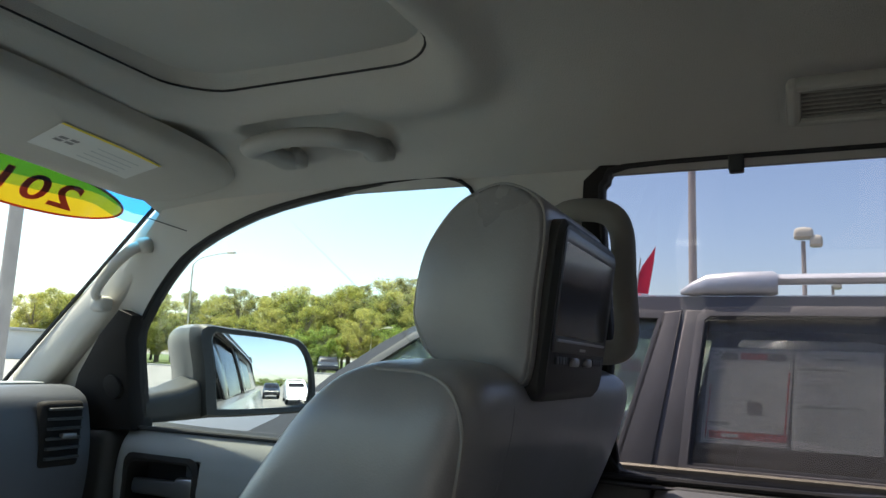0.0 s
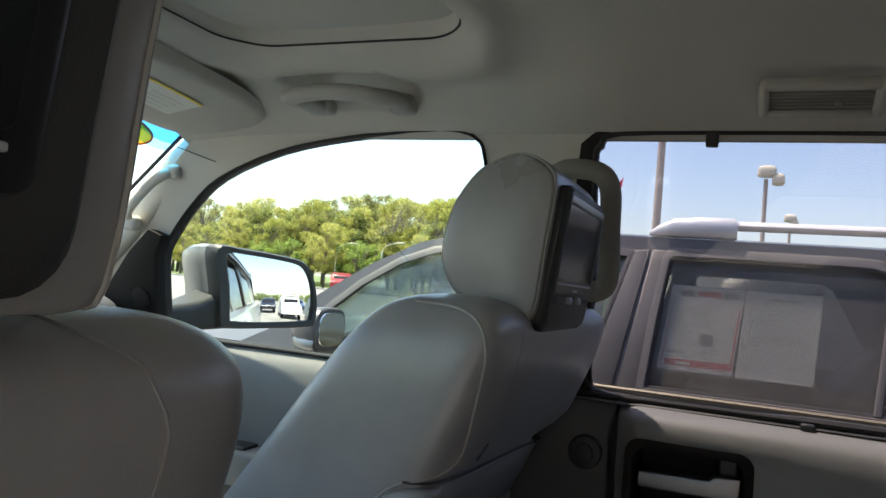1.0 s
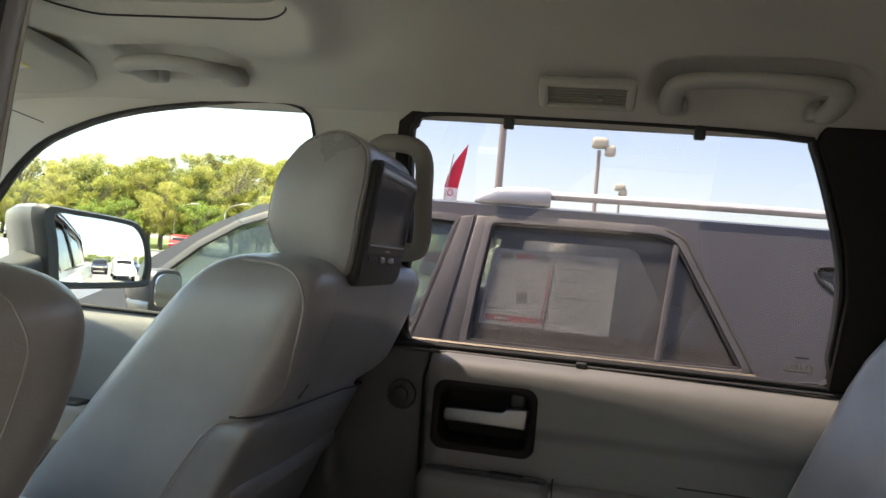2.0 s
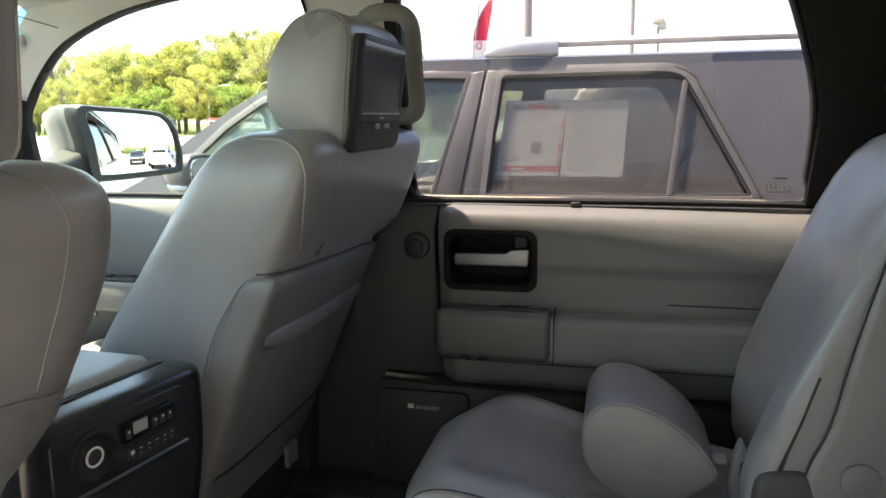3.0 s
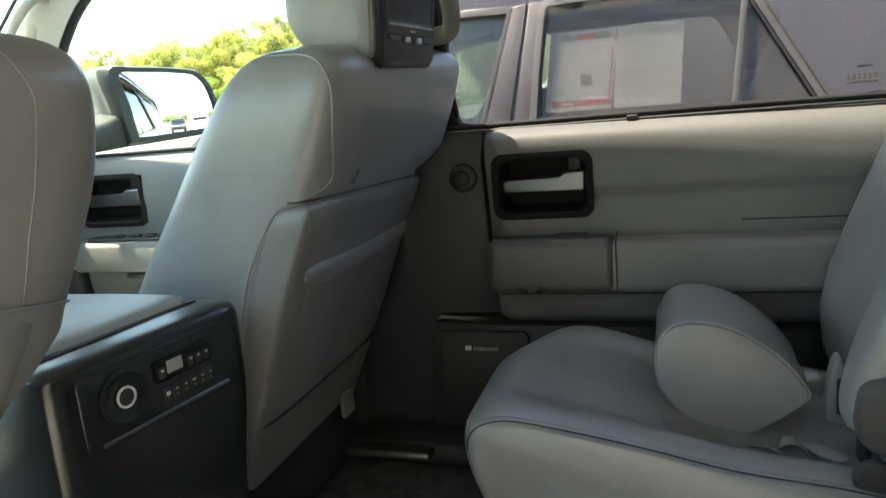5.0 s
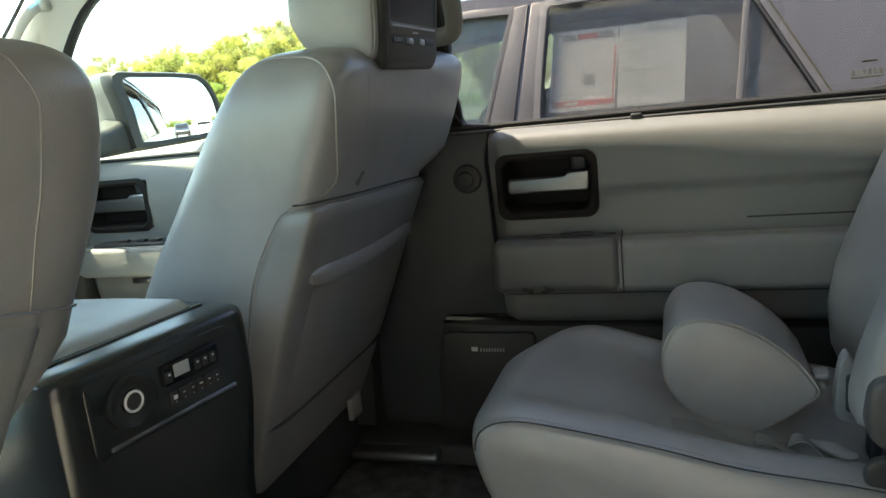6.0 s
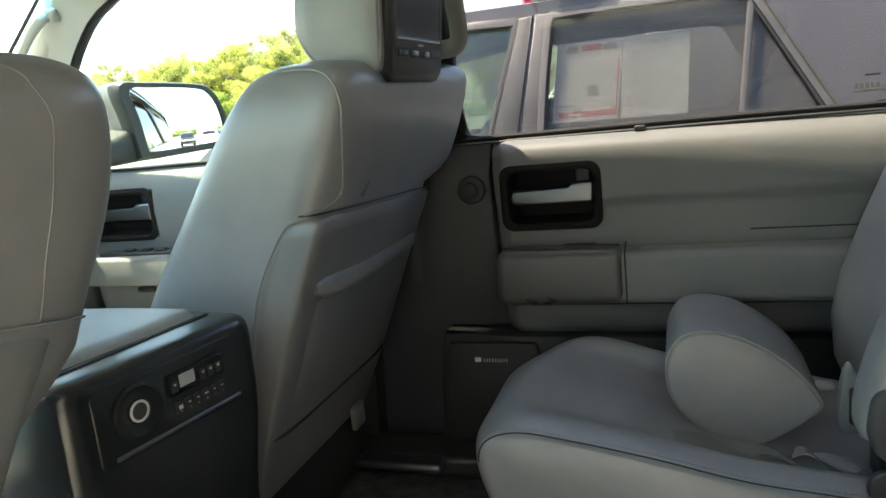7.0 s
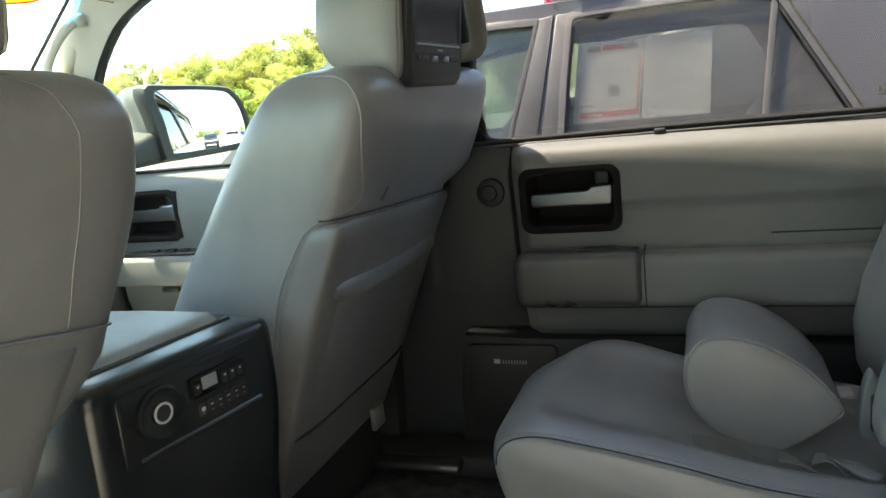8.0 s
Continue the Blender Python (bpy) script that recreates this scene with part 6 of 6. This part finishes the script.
def light_pole(x, y, h, r, heads, label):
    p = thing("street_lamp", label, "street lamp", (x, y, 0), "car park lamps")
    part("pole", sweep([(x, y, z) for z in (0.0, h * 0.5, h)], lambda t: r * (1 - 0.25 * t), 12), POLE, p)
    part("base", sweep([(x, y, 0), (x, y, 0.6)], 0.28, 14), CONCRETE, p)
    for k, s in enumerate(heads):
        big = k == 0
        cx, hw, z0 = x + s * 0.12, (0.43 if big else 0.28), h + (0.14 if big else -0.24)
        rr = [[Vector((cx + hw * f * c, y + 0.42 * f * q, z0 + dz)) for c, q in [sup(a * math.pi / 12, 0.35) for a in range(24)]] for f, dz in ((0.86, 0.0), (0.98, 0.04), (1.0, 0.22), (0.95, 0.36), (0.78, 0.46), (0.35, 0.52))]
        hd = part("lamp_head", loft(rr), LAMPHEAD, p, "domed pale lamp head")
        part("lens", rbox((cx, y, z0 - 0.02), (hw * 1.3, 0.5, 0.05), 0.01), LCD, hd)
    return p


light_pole(0.60, 38.0, 7.8, 0.13, (0.2, 4.6), "tall lamp post with two boxy heads")
light_pole(2.75, 58.0, 7.9, 0.13, (0.0, 2.4), "far lamp post with boxy heads")
light_pole(-2.28, 19.0, 8.6, 0.115, (), "plain brown steel pole")
light_pole(-12.2, 7.8, 9.0, 0.13, (), "plain brown steel pole")


def road_lamp(x, y, h, a):
    p = thing("street_lamp", "slender grey road lamp with a curved arm", "street lamp", (x, y, 0), "road lamps")
    part("pole", sweep([(x, y, 0), (x, y, h)], 0.06, 8), LAMPHEAD, p)
    part("arm", sweep(smooth_path([(x, y, h), (x + a * 0.6, y, h + 0.5), (x + a * 2.2, y, h + 0.8)], 4), 0.035, 6), LAMPHEAD, p)
    part("lamp_head", rbox((x + a * 2.5, y, h + 0.78), (0.7, 0.25, 0.14), 0.04), LAMPHEAD, p)


for x, y, h, a in ((-33.5, 56, 3.4, 0.7), (-29, 56, 3.7, 0.7), (-39.4, 40, 7.7, 1.4)):
    road_lamp(x, y, h, a)

# feather flag
ff = thing("feather_flag", "red and white advertising feather flag", "flag", (-4.6, 22, 0))
part("mast", sweep([(-4.62, 22, 0), (-4.60, 22, 3.2), (-4.42, 22, 4.62)], 0.02, 8), LCD, ff)
part("red_cloth", prism([(-4.60, 3.70), (-4.55, 4.02), (-4.38, 4.40), (-4.03, 4.92), (-4.10, 4.40), (-4.22, 3.68)], 'y', lambda p: 22 + 0.05 * math.sin(p[1] * 5), lambda p: 22.012 + 0.05 * math.sin(p[1] * 5)), FLAG_RED, ff)
part("white_cloth", prism([(-4.62, 1.6), (-4.60, 3.70), (-4.22, 3.68), (-4.28, 1.6)], 'y', lambda p: 22 + 0.05 * math.sin(p[1] * 5), lambda p: 22.012 + 0.05 * math.sin(p[1] * 5)), FLAG_WHITE, ff)
part("round_mark", sweep([(-4.43 + 0.07 * math.cos(a), 21.97, 3.56 + 0.09 * math.sin(a)) for a in [i * math.pi / 8 for i in range(16)]], 0.014, 6, closed=True), FLAG_RED, ff)
FM = Matrix.Translation((-4.32, 22, 3.60)) @ Matrix.Diagonal((1.15, 1, 1.15, 1)) @ Matrix.Translation((4.60, -22, -3.60))
for ob in ff.children:
    ob.data.transform(FM)

# far building, seen through the windscreen
bl = thing("low_building", "long low pale commercial building behind the lot", "building", (-76, 50, 0))
part("wall", rbox((-76, 50, 1.4), (15, 7, 2.8), 0.1), BUILDING, bl)
part("roof_edge", rbox((-76, 50, 2.9), (15.5, 7.5, 0.3), 0.05), CONCRETE, bl)
for i in range(4):
    wd = part("window", rbox((-81 + i * 3.3, 46.45, 1.5), (1.9, 0.12, 1.2), 0.02), GLOSS_BLACK, bl)
    part("frame", rbox((-81 + i * 3.3, 46.44, 0.85), (2.2, 0.16, 0.1), 0.02), CONCRETE, wd)

# trees


def leaf_cloud(rng, blobs, count, size):
    """Many small bent leaf clumps spread through the lobes of a crown."""
    verts, faces = [], []
    tot = sum(b[3] ** 2 for b in blobs)
    for bx, by, bz, br in blobs:
        for _ in range(int(count * br * br / tot)):
            v = Vector((rng.gauss(0, 1), rng.gauss(0, 1), rng.gauss(0, 1))).normalized()
            r = br * (rng.random() ** 0.45) * (1 + 0.22 * abs(rng.gauss(0, 1))) * (0.8 + 0.35 * noise.noise(v * 2.2 + Vector((bx, by, bz))))
            c = Vector((bx, by, bz)) + Vector((v.x * r, v.y * r, v.z * r * 0.85))
            a = Vector((rng.gauss(0, 1), rng.gauss(0, 1), rng.gauss(0, 0.6))).normalized()
            b = a.cross(Vector((rng.gauss(0, 1), rng.gauss(0, 1), rng.gauss(0, 1)))).normalized()
            s = size * (0.5 + rng.random())
            i = len(verts)
            verts += [c - a * s, c + b * s * 0.6, c + a * s, c - b * s * 0.6 + v * s * 0.3]
            faces.append((i, i + 1, i + 2, i + 3))
    me = bpy.data.meshes.new("crown")
    me.from_pydata([tuple(v) for v in verts], [], faces)
    return me


def tree(kind, seed, h, spread, leafm, count, size, bare=0.3, label=""):
    rng = random.Random(seed)
    t = thing("tree", label, "tree", (0, 0, 0), "trees beyond the car park")
    bm = sweep([(0, 0, 0), (0.1 * spread * 0.1, 0, h * 0.3), (0.15, 0.1, h * 0.6), (0.1, 0.05, h * 0.92)], lambda k: 0.22 * (1 - 0.85 * k), 8)
    part("trunk", bm, BARK, t)
    blobs = []
    for k in range(44):
        a, u = rng.random() * 6.28, rng.random()
        z = h * (bare + (1 - bare) * (0.06 + 0.88 * u))
        rad = spread * (0.30 + 0.70 * math.sin(math.pi * min(1, 0.25 + 0.75 * (1 - u)))) * rng.uniform(0.30, 0.95)
        end = Vector((rad * math.cos(a), rad * math.sin(a), z))
        br = spread * rng.uniform(0.13, 0.30) * (1.15 - 0.45 * u)
        blobs.append((end.x, end.y, end.z, br))
        if k % 2 == 0:
            part("limb", sweep([(0.08, 0.04, z * 0.62), (end.x * 0.5, end.y * 0.5, z * 0.85), tuple(end)], lambda q: 0.07 * (1 - 0.8 * q), 5), BARK, t)
    blobs.append((0.1, 0, h * 0.90, spread * 0.36))
    part("crown", leaf_cloud(rng, blobs, count, size), leafm, t)
    return t


KINDS = [tree("a", 3, 10.5, 3.4, LEAF_A, 13000, 0.115, 0.25, "tall yellow-green broadleaf tree in spring leaf"),
         tree("b", 7, 9.0, 3.2, LEAF_B, 13000, 0.115, 0.2, "green broadleaf tree in full leaf"),
         tree("c", 11, 10.0, 3.0, LEAF_C, 9000, 0.105, 0.3, "olive-green tree with thin crown"),
         tree("d", 19, 9.6, 3.5, LEAF_D, 13000, 0.115, 0.2, "yellow-green tree in spring leaf"),
         tree("e", 23, 4.2, 2.2, LEAF_E, 7000, 0.085, 0.05, "bright green small tree near the lot")]
rng = random.Random(5)
spots = []
for i in range(70):
    f = i / 69
    x = -92 + 74 * f + rng.uniform(-1.5, 1.5)
    y = 70 + rng.uniform(-5, 9) - 10 * (1 - f) ** 2
    hs = 0.92 * (1.02 + 0.14 * math.sin(f * 17) + rng.uniform(-0.08, 0.12)) * (0.74 + 0.24 * sstep(-60, -46, x)) * (1 - 0.20 * sstep(-36, -26, x))
    spots.append((x, y, hs, rng.choice((0, 0, 3, 2, 1, 3)), rng.uniform(0, 360)))
for i in range(44):
    f = i / 43
    spots.append((-100 + 76 * f + rng.uniform(-1.5, 1.5), 84 + rng.uniform(-4, 6) - 10 * (1 - f) ** 2, (0.86 + 0.28 * sstep(-64, -50, -100 + 76 * f)) * rng.uniform(0.9, 1.15), rng.choice((0, 2, 3, 3, 1)), rng.uniform(0, 360)))
for i in range(46):
    k = rng.choice((4, 1, 3, 0, 3))
    spots.append((-92 + i * 1.75 + rng.uniform(-1, 1), 60 + rng.uniform(-4, 4), (0.85 if k == 4 else 0.5) + rng.uniform(-0.15, 0.2), k, rng.uniform(0, 360)))
for x, y in ((-45.5, 62), (-33, 60), (-39, 57)):
    spots.append((x, y, 1.0, 4, 40))
for i in range(12):
    spots.append((-16 + i * 5.5 + rng.uniform(-1, 1), 92 + rng.uniform(-3, 5), 0.50 + rng.uniform(-0.08, 0.05), rng.choice((1, 2, 3)), rng.uniform(0, 360)))
for i in range(40):
    spots.append((116 + rng.uniform(-8, 14), -30 + i * 1.8 + rng.uniform(-1, 1), rng.uniform(0.75, 1.2), 4, rng.uniform(0, 360)))
used = set()
for x, y, s, k, rz in spots:
    m = pose(x, y, 0, 0, 0, rz) @ Matrix.Diagonal((s, s, s, 1))
    if k not in used:
        used.add(k)
        KINDS[k].matrix_world = m
    else:
        t2 = copy_thing(KINDS[k], pose(x, y, 0, 0, 0, rz))
        t2.scale = (s, s, s)
